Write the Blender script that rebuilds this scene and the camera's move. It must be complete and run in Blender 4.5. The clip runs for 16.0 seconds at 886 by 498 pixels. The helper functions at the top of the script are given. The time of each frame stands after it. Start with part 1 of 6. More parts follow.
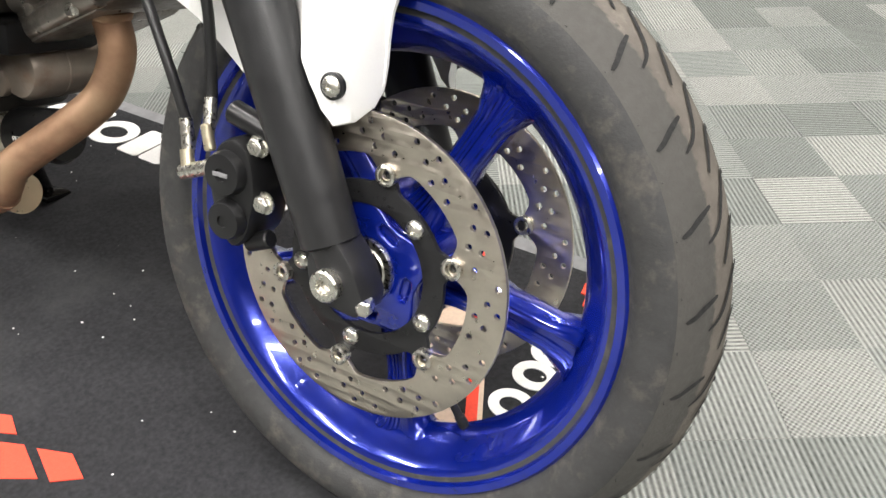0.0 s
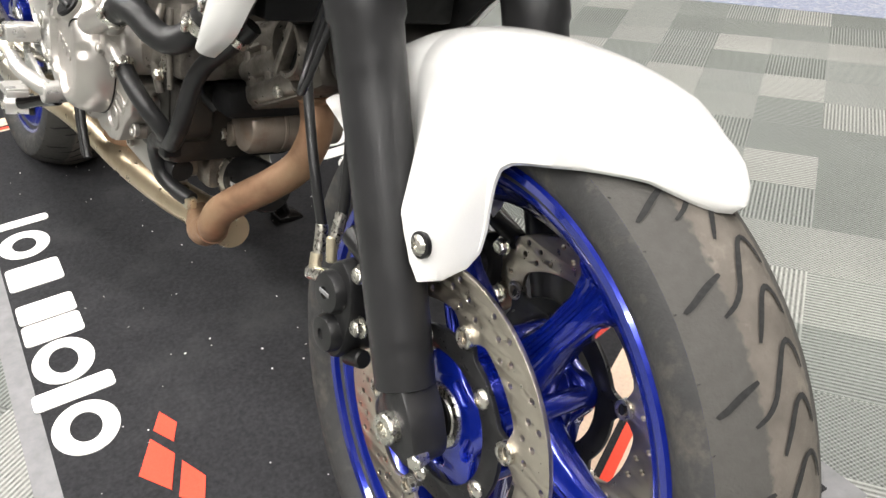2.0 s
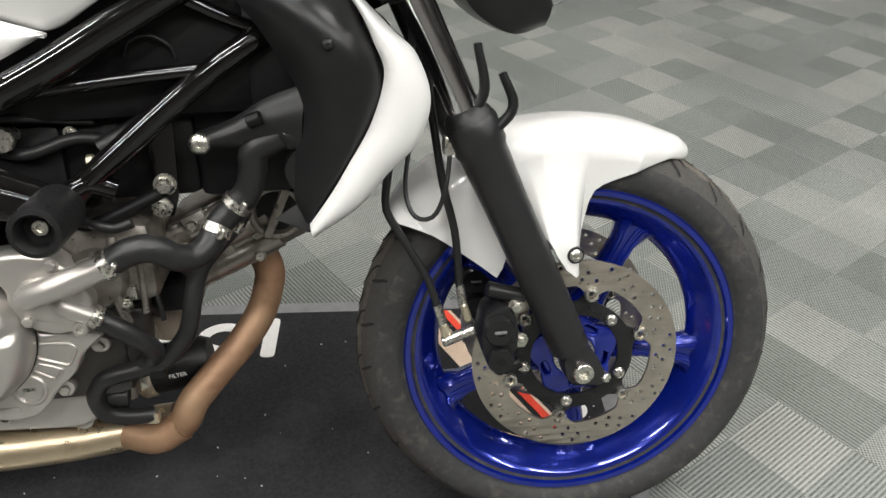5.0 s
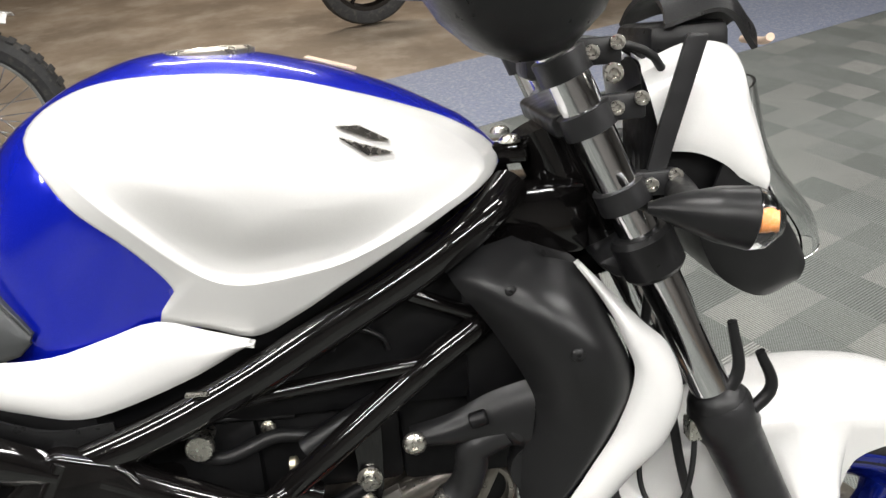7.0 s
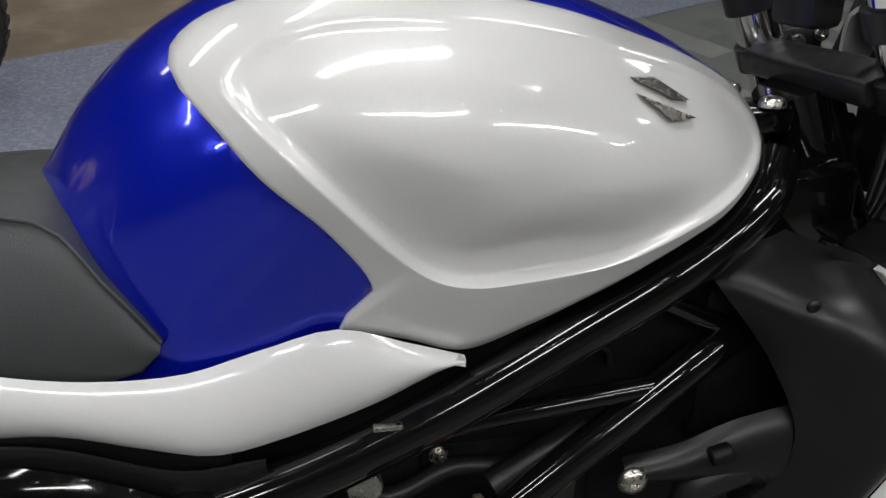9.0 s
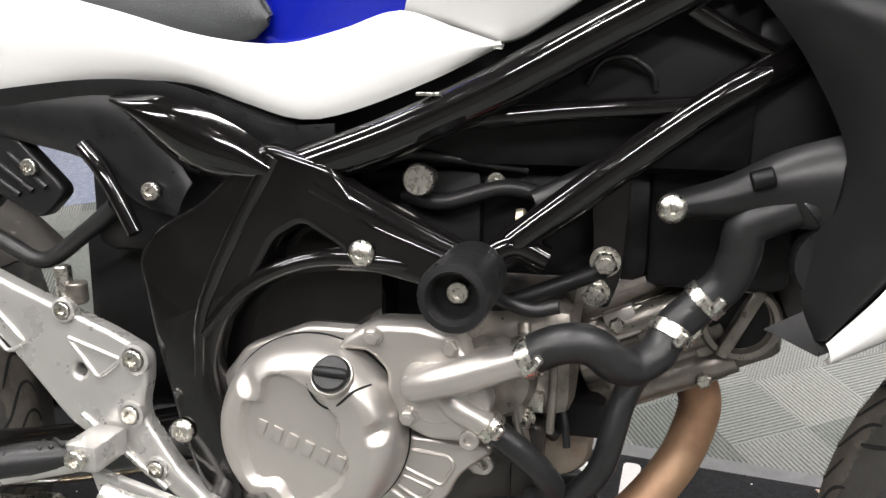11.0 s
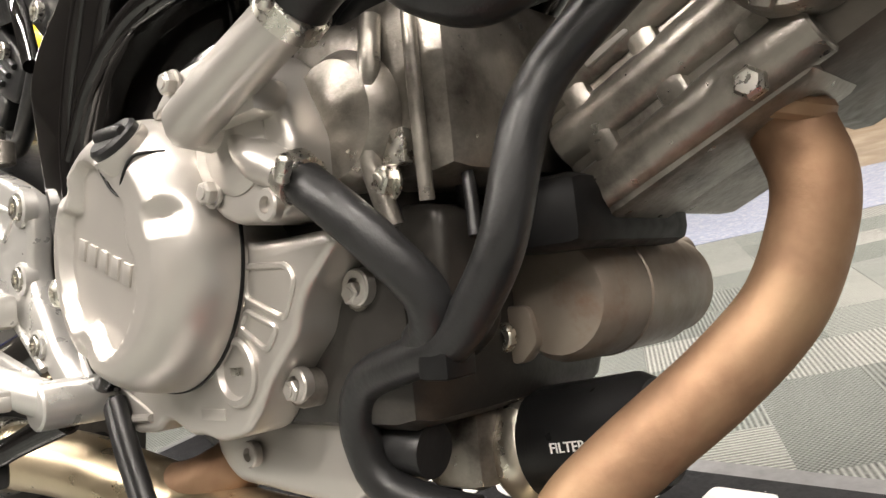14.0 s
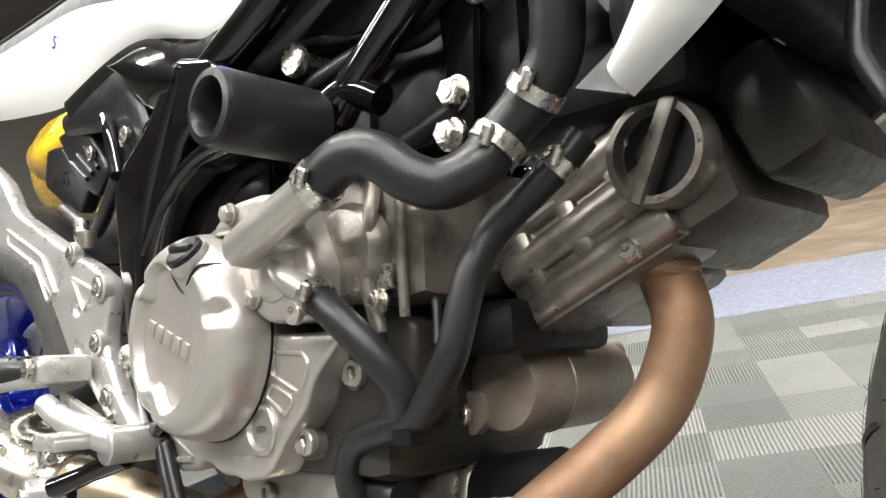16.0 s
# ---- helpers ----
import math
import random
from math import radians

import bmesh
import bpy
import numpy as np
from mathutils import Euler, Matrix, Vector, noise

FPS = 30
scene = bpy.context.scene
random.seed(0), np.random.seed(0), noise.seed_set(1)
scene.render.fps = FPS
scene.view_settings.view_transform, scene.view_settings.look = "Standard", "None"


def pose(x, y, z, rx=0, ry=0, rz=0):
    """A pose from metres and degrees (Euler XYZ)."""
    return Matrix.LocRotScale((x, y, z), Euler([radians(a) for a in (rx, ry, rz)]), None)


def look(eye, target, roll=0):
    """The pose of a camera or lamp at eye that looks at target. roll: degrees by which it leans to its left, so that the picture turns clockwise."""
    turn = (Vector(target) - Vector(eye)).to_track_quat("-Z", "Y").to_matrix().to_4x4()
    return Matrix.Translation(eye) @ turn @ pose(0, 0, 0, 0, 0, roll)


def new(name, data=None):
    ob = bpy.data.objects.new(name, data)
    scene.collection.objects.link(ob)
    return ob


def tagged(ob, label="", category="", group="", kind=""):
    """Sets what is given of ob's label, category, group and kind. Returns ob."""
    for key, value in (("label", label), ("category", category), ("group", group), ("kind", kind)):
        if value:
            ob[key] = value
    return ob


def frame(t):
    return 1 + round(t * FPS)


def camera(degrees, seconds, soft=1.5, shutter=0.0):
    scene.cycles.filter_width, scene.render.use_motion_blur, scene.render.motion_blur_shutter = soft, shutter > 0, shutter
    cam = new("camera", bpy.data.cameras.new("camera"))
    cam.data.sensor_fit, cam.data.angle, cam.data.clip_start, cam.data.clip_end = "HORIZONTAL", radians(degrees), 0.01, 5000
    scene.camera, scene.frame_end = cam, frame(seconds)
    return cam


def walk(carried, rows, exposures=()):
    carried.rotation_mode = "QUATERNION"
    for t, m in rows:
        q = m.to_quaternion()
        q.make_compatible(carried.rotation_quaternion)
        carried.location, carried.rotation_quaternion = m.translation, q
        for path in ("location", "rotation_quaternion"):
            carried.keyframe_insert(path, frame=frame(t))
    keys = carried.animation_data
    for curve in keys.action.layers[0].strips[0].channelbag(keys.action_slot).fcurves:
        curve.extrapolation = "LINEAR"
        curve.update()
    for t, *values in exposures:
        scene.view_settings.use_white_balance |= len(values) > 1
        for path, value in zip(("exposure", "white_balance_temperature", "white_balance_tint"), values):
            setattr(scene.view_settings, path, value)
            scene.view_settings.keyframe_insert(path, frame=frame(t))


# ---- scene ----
cam = camera(57.9, 16.0)

PATH = [
    (0, (0.351, -0.532, 0.731), (-0.448, 0.896, -0.418), -1.7),
    (0.5, (0.453, -0.419, 0.733), (-0.54, 0.889, -0.409), -4.0),
    (1, (0.508, -0.338, 0.744), (-0.667, 0.801, -0.405), -5.1),
    (1.5, (0.495, -0.301, 0.786), (-0.789, 0.742, -0.339), -6.1),
    (2, (0.422, -0.35, 0.82), (-0.921, 0.63, -0.291), -2.8),
    (2.5, (0.313, -0.432, 0.807), (-0.73, 0.85, -0.319), 4.3),
    (3, (0.169, -0.511, 0.819), (-0.418, 1.006, -0.345), 6.9),
    (3.2, (0.133, -0.549, 0.825), (-0.338, 1.003, -0.346), 8.4),
    (5.3, (-0.351, -0.869, 1.118), (-0.075, 0.744, -0.032), -0.1),
    (5.5, (-0.365, -0.842, 1.145), (-0.126, 0.774, -0.009), 0.8),
    (5.8, (-0.376, -0.812, 1.162), (-0.192, 0.879, 0.11), 0.3),
    (6, (-0.347, -0.795, 1.174), (-0.2, 0.895, 0.116), -0.0),
    (6.5, (-0.342, -0.736, 1.201), (-0.293, 0.982, 0.179), -2.5),
    (7, (-0.448, -0.612, 1.212), (-0.355, 1.116, 0.209), -4.1),
    (7.5, (-0.553, -0.492, 1.209), (-0.404, 1.223, 0.191), -4.5),
    (8, (-0.625, -0.423, 1.194), (-0.397, 1.253, 0.127), -2.0),
    (8.5, (-0.664, -0.388, 1.179), (-0.337, 1.238, 0.062), 1.3),
    (9, (-0.7, -0.395, 1.157), (-0.374, 1.208, 0.007), 3.0),
    (9.5, (-0.707, -0.455, 1.11), (-0.676, 1.199, -0.013), 0.8),
    (10, (-0.658, -0.517, 1.072), (-0.875, 1.147, -0.015), -2.3),
    (10.2, (-0.626, -0.54, 1.067), (-0.91, 1.12, -0.012), -2.9),
    (12.3, (-0.373, -0.724, 0.582), (-1.189, 1.068, 0.23), -4.6),
    (12.5, (-0.366, -0.662, 0.588), (-1.324, 1.053, 0.211), -6.3),
    (13, (-0.342, -0.503, 0.534), (-1.536, 1.072, 0.231), -9.3),
    (13.5, (-0.334, -0.379, 0.482), (-1.596, 1.149, 0.214), -11.9),
    (14, (-0.282, -0.345, 0.462), (-1.622, 1.121, 0.226), -15.5),
    (14.5, (-0.22, -0.365, 0.468), (-1.624, 1.05, 0.298), -15.3),
    (15, (-0.197, -0.393, 0.475), (-1.597, 1.024, 0.285), -15.3),
    (15.5, (-0.179, -0.417, 0.493), (-1.569, 1.014, 0.35), -13.6),
    (16, (-0.144, -0.435, 0.508), (-1.508, 1.024, 0.41), -12.5),
]
EXPOSURES = [(0, 0.75, 6500, 10), (1.5, 0.82, 6500, 10), (2.0, 0.68, 6500, 10), (3.0, 0.35, 6500, 10), (5.5, 0.0, 6400, 8), (7.0, 0.05, 6400, 10), (7.5, -0.65, 6350, 10), (8.0, -1.35, 6250, 10), (9.0, -1.2, 6200, 10), (9.5, -0.55, 6250, 11), (10.2, 0.0, 6300, 12), (12.5, 0.85, 6450, 8), (13.0, 0.84, 6450, 6), (14.0, 0.92, 6950, 12), (15.0, 0.95, 6900, 12), (15.5, 0.78, 6550, 10), (16.0, 0.88, 6450, 10)]
walk(cam, [(t, look(eye, target, roll)) for t, eye, target, roll in PATH], EXPOSURES)

# ---------- light ----------
world = bpy.data.worlds.new("showroom_air")
scene.world = world
world.use_nodes = True
world.node_tree.nodes["Background"].inputs[0].default_value = (0.9, 0.95, 1.0, 1)
world.node_tree.nodes["Background"].inputs[1].default_value = 0.25


def ceiling_lamp(x, y, sx, sy, power, turn=0.0, colour=(1.0, 0.97, 0.93)):
    d = bpy.data.lights.new("ceiling_panel_light", "AREA")
    d.shape, d.size, d.size_y, d.energy, d.color = "RECTANGLE", sx, sy, power, colour
    o = new("ceiling_panel_light", d)
    o.matrix_world = pose(x, y, 2.93, 0, 0, turn)
    return o


for lx in (-3.0, -1.0, 1.0, 3.0):
    ceiling_lamp(lx, -2.2, 1.5, 0.16, 56, 29)
    ceiling_lamp(lx, -0.3, 1.5, 0.16, 38, 29)
    ceiling_lamp(lx, 2.2, 1.5, 0.16, 22, 29)
ceiling_lamp(-1.0, 5.2, 2.5, 0.3, 70, 29, (1.0, 0.9, 0.78))


# ---------- materials ----------
def material(name, colour, rough=0.5, metal=0.0, coat=0.0, vary=0.12, scale=14.0, bump=0.0, bump_scale=90.0,
             second=None, second_scale=5.0, second_cut=(0.5, 0.7), rough_vary=0.1, spec=0.5):
    m = bpy.data.materials.new(name)
    m.use_nodes = True
    nt = m.node_tree
    b = nt.nodes["Principled BSDF"]
    tc = nt.nodes.new("ShaderNodeTexCoord")

    def noise_node(sc, detail=4.0, rough_=0.55):
        n = nt.nodes.new("ShaderNodeTexNoise")
        n.inputs["Scale"].default_value = sc
        n.inputs["Detail"].default_value = detail
        n.inputs["Roughness"].default_value = rough_
        nt.links.new(tc.outputs["Object"], n.inputs["Vector"])
        return n

    def ramp(src, lo, hi, a, c):
        r = nt.nodes.new("ShaderNodeMapRange")
        r.inputs[1].default_value, r.inputs[2].default_value = lo, hi
        r.inputs[3].default_value, r.inputs[4].default_value = a, c
        nt.links.new(src, r.inputs[0])
        return r.outputs[0]

    big = noise_node(scale)
    mix = nt.nodes.new("ShaderNodeMix")
    mix.data_type = "RGBA"
    mix.blend_type = "MIX"
    lo = tuple(max(0.0, c * (1 - vary)) for c in colour)
    hi = tuple(min(1.0, c * (1 + vary)) for c in colour)
    mix.inputs[6].default_value, mix.inputs[7].default_value = (*lo, 1), (*hi, 1)
    nt.links.new(ramp(big.outputs[0], 0.3, 0.7, 0, 1), mix.inputs[0])
    out = mix.outputs[2]
    if second:
        spots = noise_node(second_scale, 6.0, 0.65)
        mix2 = nt.nodes.new("ShaderNodeMix")
        mix2.data_type = "RGBA"
        mix2.inputs[7].default_value = (*second, 1)
        nt.links.new(out, mix2.inputs[6])
        nt.links.new(ramp(spots.outputs[0], *second_cut, 0, 1), mix2.inputs[0])
        out = mix2.outputs[2]
    nt.links.new(out, b.inputs["Base Color"])
    b.inputs["Metallic"].default_value = metal
    b.inputs["Coat Weight"].default_value = coat
    b.inputs["Coat Roughness"].default_value = 0.04
    b.inputs["Specular IOR Level"].default_value = spec
    fine = noise_node(scale * 4.3)
    nt.links.new(ramp(fine.outputs[0], 0.3, 0.7, max(0.02, rough - rough_vary), min(1, rough + rough_vary)), b.inputs["Roughness"])
    if bump:
        bn = nt.nodes.new("ShaderNodeBump")
        bn.inputs["Strength"].default_value = 0.6
        bn.inputs["Distance"].default_value = bump
        nt.links.new(noise_node(bump_scale, 3.0).outputs[0], bn.inputs["Height"])
        nt.links.new(bn.outputs[0], b.inputs["Normal"])
    return m


BLUE = material("blue_metallic_paint", (0.004, 0.016, 0.58), 0.25, 0.5, 1.0, 0.1, 900, rough_vary=0.05)
BLUE_RIM = material("blue_wheel_paint", (0.0035, 0.015, 0.24), 0.2, 0.5, 1.0, 0.12, 40, rough_vary=0.06)
WHITE = material("pearl_white_paint", (0.7, 0.695, 0.68), 0.28, 0.0, 0.8, 0.02, 700, rough_vary=0.04)
FRAME_BLACK = material("gloss_black_paint", (0.004, 0.0036, 0.0036), 0.1, 0.0, 0.55, 0.3, 30, rough_vary=0.04, spec=0.3)
PLASTIC = material("black_plastic", (0.010, 0.010, 0.0105), 0.36, 0.0, 0.0, 0.2, 20, 0.0003, 900, spec=0.3)
PLASTIC_GREY = material("grey_black_plastic", (0.010, 0.010, 0.0105), 0.34, 0, 0, 0.15, 20, 0.00005, 900, rough_vary=0.03, spec=0.32)
RUBBER = material("hose_rubber", (0.012, 0.012, 0.0125), 0.4, 0, 0, 0.25, 25, 0.0004, 300, spec=0.4)
SEAT = material("seat_vinyl", (0.044, 0.047, 0.048), 0.5, 0, 0, 0.12, 12, 0.0006, 700)
FORK_BLACK = material("satin_black_fork", (0.017, 0.017, 0.018), 0.38, 0.2, 0, 0.12, 15, 0.0002, 500)
CHROME = material("hard_chrome", (0.72, 0.72, 0.73), 0.1, 1.0, 0, 0.04, 12, rough_vary=0.04)
STEEL = material("zinc_bolt_steel", (0.6, 0.58, 0.53), 0.3, 1.0, 0, 0.15, 60, rough_vary=0.12)
DISC = material("brake_disc_steel", (0.55, 0.5, 0.43), 0.36, 1.0, 0, 0.12, 30, 0.0001, 700, second=(0.25, 0.15, 0.08), second_scale=26, second_cut=(0.62, 0.8))
CARRIER = material("black_anodised_carrier", (0.014, 0.014, 0.015), 0.35, 0.3, 0, 0.2, 40)
CAST = material("silver_engine_paint", (0.45, 0.428, 0.4), 0.35, 0.7, 0, 0.05, 9, 0.00004, 300, rough_vary=0.03)
CAST_DARK = material("dirty_cast_aluminium", (0.28, 0.258, 0.23), 0.36, 0.75, 0, 0.2, 22, 0.0006, 260, second=(0.06, 0.05, 0.042), second_scale=22, second_cut=(0.45, 0.7))
# darker casting with paler mottling, for the cylinder head
CAST_MOTTLED = material("dark_mottled_casting", (0.11, 0.098, 0.086), 0.42, 0.55, 0, 0.3, 18, 0.0005, 240, second=(0.16, 0.14, 0.12), second_scale=24, second_cut=(0.55, 0.75))
# mottled casting whose near-black base holds the shade low on the engine
CAST_SHADE = material("shade_dark_casting", (0.032, 0.029, 0.026), 0.42, 0.3, 0, 0.3, 18, 0.0004, 240, second=(0.075, 0.066, 0.056), second_scale=20, second_cut=(0.58, 0.8))
ALLOY = material("clear_coated_alloy", (0.52, 0.51, 0.49), 0.32, 0.68, 0.1, 0.05, 10, 0.0001, 300)
HEADER = material("heat_browned_steel", (0.285, 0.165, 0.098), 0.55, 0.5, 0, 0.26, 18, 0.0004, 240, second=(0.3, 0.2, 0.12), second_scale=9, second_cut=(0.42, 0.72))
COLLECT = material("straw_stained_steel", (0.52, 0.43, 0.3), 0.34, 0.85, 0, 0.14, 10, 0.0002, 240, second=(0.28, 0.17, 0.1), second_scale=7, second_cut=(0.55, 0.8))
SILENCER = material("brushed_silencer_steel", (0.62, 0.58, 0.5), 0.3, 0.9, 0, 0.1, 12, 0.0002, 300)
# near-black for black parts, and for shade put into gaps and recesses
DARK = material("black_parts_and_shade", (0.004, 0.004, 0.0045), 0.5, 0, 0, 0.3, 20, spec=0.25)
STARTER = material("stained_starter_case", (0.25, 0.21, 0.175), 0.42, 0.5, 0, 0.15, 18, 0.0004, 260, second=(0.2, 0.12, 0.08), second_scale=20, second_cut=(0.58, 0.75))
AMBER = material("amber_bulb", (0.75, 0.3, 0.1), 0.25, 0, 0.4, 0.1, 90)
BRASS = material("yellow_passivated_clip", (0.6, 0.54, 0.4), 0.35, 0.9, 0, 0.15, 60)
BADGE = material("chrome_badge", (0.5, 0.47, 0.43), 0.25, 1.0, 0, 0.2, 40)
YELLOW = material("yellow_paint", (0.75, 0.47, 0.02), 0.3, 0, 0.7, 0.05, 20)
PURPLE = material("purple_paint", (0.13, 0.06, 0.25), 0.3, 0, 0.7, 0.05, 20)
MAT_BLACK = material("black_mat_pile", (0.021, 0.021, 0.023), 0.95, 0, 0, 0.3, 160, 0.001, 900, second=(0.04, 0.04, 0.042), second_scale=4, second_cut=(0.5, 0.8), spec=0.15)
MAT_EDGE = material("grey_mat_rubber", (0.16, 0.16, 0.165), 0.7, 0, 0, 0.15, 40, 0.0004, 300)
MAT_WHITE = material("white_mat_pile", (0.75, 0.74, 0.72), 0.9, 0, 0, 0.06, 200, 0.0008, 700)
MAT_RED = material("red_mat_pile", (0.72, 0.06, 0.03), 0.9, 0, 0, 0.08, 200, 0.0008, 700)
MAT_CREAM = material("cream_mat_pile", (0.62, 0.47, 0.36), 0.9, 0, 0, 0.08, 200, 0.0008, 700)
CONCRETE = material("brown_concrete", (0.24, 0.19, 0.14), 0.5, 0, 0, 0.25, 1.6, 0.002, 30, second=(0.36, 0.31, 0.25), second_scale=3.2, second_cut=(0.48, 0.72))
VINYL = material("blue_grey_speckled_vinyl", (0.2, 0.225, 0.3), 0.55, 0, 0, 0.22, 130, 0.0005, 300, second=(0.3, 0.31, 0.36), second_scale=60, second_cut=(0.5, 0.6))
PLASTER = material("painted_plaster", (0.3, 0.29, 0.275), 0.8, 0, 0, 0.05, 2, 0.001, 60)
CEIL = material("ceiling_board", (0.2, 0.195, 0.19), 0.9, 0, 0, 0.05, 2, 0.001, 60)
GLOW = bpy.data.materials.new("lamp_diffuser")
GLOW.use_nodes = True
GLOW.node_tree.nodes["Principled BSDF"].inputs["Emission Color"].default_value = (1, 0.97, 0.92, 1)
GLOW.node_tree.nodes["Principled BSDF"].inputs["Emission Strength"].default_value = 9.0
SPOT_GLOW = bpy.data.materials.new("spot_lamp_face")
SPOT_GLOW.use_nodes = True
SPOT_GLOW.node_tree.nodes["Principled BSDF"].inputs["Emission Color"].default_value = (1, 0.97, 0.92, 1)
SPOT_GLOW.node_tree.nodes["Principled BSDF"].inputs["Emission Strength"].default_value = 40.0
GLASS = bpy.data.materials.new("clear_polycarbonate")
GLASS.use_nodes = True
_g = GLASS.node_tree.nodes["Principled BSDF"]
_g.inputs["Transmission Weight"].default_value = 1.0
_g.inputs["Roughness"].default_value = 0.04
_g.inputs["IOR"].default_value = 1.35
_g.inputs["Base Color"].default_value = (0.93, 0.94, 0.94, 1)


def tyre_material():
    """Grey-black rubber, dusty brown and scuffed across the tread."""
    m = material("tyre_rubber", (0.032, 0.032, 0.032), 0.72, 0, 0, 0.18, 26, 0.0006, 380,
                 second=(0.095, 0.085, 0.072), second_scale=38, second_cut=(0.52, 0.8), spec=0.35)
    return m


TYRE = tyre_material()
GROOVE = material("tread_groove_rubber", (0.008, 0.008, 0.008), 0.9, 0, 0, 0.2, 60)
TREAD = material("dusty_tread_rubber", (0.095, 0.084, 0.072), 0.8, 0, 0, 0.2, 30, 0.0007, 420,
                 second=(0.17, 0.15, 0.125), second_scale=42, second_cut=(0.55, 0.78), spec=0.3)


def scrub_edge(m):
    """The unworn tread beside the worn, dusty middle stays smooth and dark, with a ragged border."""
    nt = m.node_tree
    b = nt.nodes["Principled BSDF"]
    worn = b.inputs["Base Color"].links[0].from_socket
    tc = nt.nodes.new("ShaderNodeTexCoord")
    sep = nt.nodes.new("ShaderNodeSeparateXYZ")
    nt.links.new(tc.outputs["Object"], sep.inputs[0])
    side = nt.nodes.new("ShaderNodeMath")
    side.operation = "ABSOLUTE"
    nt.links.new(sep.outputs[1], side.inputs[0])
    ns = nt.nodes.new("ShaderNodeTexNoise")
    ns.inputs["Scale"].default_value = 130
    ns.inputs["Detail"].default_value = 5
    nt.links.new(tc.outputs["Object"], ns.inputs["Vector"])
    mad = nt.nodes.new("ShaderNodeMath")
    mad.operation = "MULTIPLY_ADD"
    nt.links.new(ns.outputs[0], mad.inputs[0])
    mad.inputs[1].default_value = 0.012
    nt.links.new(side.outputs[0], mad.inputs[2])
    rng = nt.nodes.new("ShaderNodeMapRange")
    rng.inputs["From Min"].default_value = 0.030
    rng.inputs["From Max"].default_value = 0.0335
    nt.links.new(mad.outputs[0], rng.inputs["Value"])
    mix = nt.nodes.new("ShaderNodeMix")
    mix.data_type = "RGBA"
    nt.links.new(rng.outputs[0], mix.inputs[0])
    nt.links.new(worn, mix.inputs[6])
    mix.inputs[7].default_value = (0.052, 0.05, 0.046, 1)
    nt.links.new(mix.outputs[2], b.inputs["Base Color"])


scrub_edge(TREAD)


def carpet_material():
    """Woven carpet: blocks with ribs one way, ribs the other way or dots, in grey-greens."""
    m = bpy.data.materials.new("woven_carpet_tile")
    m.use_nodes = True
    nt = m.node_tree
    b = nt.nodes["Principled BSDF"]
    g = nt.nodes.new("ShaderNodeNewGeometry")
    mp = nt.nodes.new("ShaderNodeMapping")
    mp.inputs["Rotation"].default_value = (0, 0, -radians(TILE_TURN))
    nt.links.new(g.outputs["Position"], mp.inputs[0])

    def vm(op, a, other=None):
        n = nt.nodes.new("ShaderNodeVectorMath")
        n.operation = op
        nt.links.new(a, n.inputs[0])
        if other is not None:
            n.inputs[1].default_value = other
        return n.outputs[0]

    def mt(op, a, other):
        n = nt.nodes.new("ShaderNodeMath")
        n.operation = op
        for i, v in enumerate((a, other)):
            if isinstance(v, (int, float)):
                n.inputs[i].default_value = v
            else:
                nt.links.new(v, n.inputs[i])
        return n.outputs[0]

    blocks = vm("FLOOR", vm("DIVIDE", mp.outputs[0], (0.15, 0.15, 100.0)))
    wn = nt.nodes.new("ShaderNodeTexWhiteNoise")
    wn.noise_dimensions = "3D"
    nt.links.new(blocks, wn.inputs["Vector"])
    sep = nt.nodes.new("ShaderNodeSeparateXYZ")
    nt.links.new(mp.outputs[0], sep.inputs[0])
    sepc = nt.nodes.new("ShaderNodeSeparateColor")
    nt.links.new(wn.outputs["Color"], sepc.inputs[0])
    sx = mt("SINE", mt("MULTIPLY", sep.outputs[0], 2 * math.pi / 0.0078), 0)
    sy = mt("SINE", mt("MULTIPLY", sep.outputs[1], 2 * math.pi / 0.0078), 0)
    dots = mt("MULTIPLY", sx, sy)
    pick_x = mt("LESS_THAN", sepc.outputs[0], 0.4)
    pick_y = mt("GREATER_THAN", sepc.outputs[0], 0.75)
    pick_d = mt("SUBTRACT", mt("SUBTRACT", 1.0, pick_x), pick_y)
    h = mt("ADD", mt("ADD", mt("MULTIPLY", sx, pick_x), mt("MULTIPLY", sy, pick_y)), mt("MULTIPLY", mt("MULTIPLY", dots, 1.2), pick_d))
    rough_n = nt.nodes.new("ShaderNodeTexNoise")
    rough_n.inputs["Scale"].default_value = 160
    rough_n.inputs["Detail"].default_value = 3
    nt.links.new(g.outputs["Position"], rough_n.inputs["Vector"])
    weave = nt.nodes.new("ShaderNodeTexNoise")
    weave.inputs["Scale"].default_value = 75
    weave.inputs["Detail"].default_value = 2
    nt.links.new(g.outputs["Position"], weave.inputs["Vector"])
    h = mt("MULTIPLY", h, mt("ADD", -0.15, mt("MULTIPLY", weave.outputs[0], 2.3)))
    stain = nt.nodes.new("ShaderNodeTexNoise")
    stain.inputs["Scale"].default_value = 2.2
    stain.inputs["Detail"].default_value = 5
    nt.links.new(g.outputs["Position"], stain.inputs["Vector"])
    cr = nt.nodes.new("ShaderNodeValToRGB")
    cr.color_ramp.elements[0].color = (0.145, 0.155, 0.145, 1)
    cr.color_ramp.elements[1].color = (0.25, 0.254, 0.238, 1)
    mid = cr.color_ramp.elements.new(0.5)
    mid.color = (0.18, 0.191, 0.18, 1)
    nt.links.new(sepc.outputs[1], cr.inputs[0])
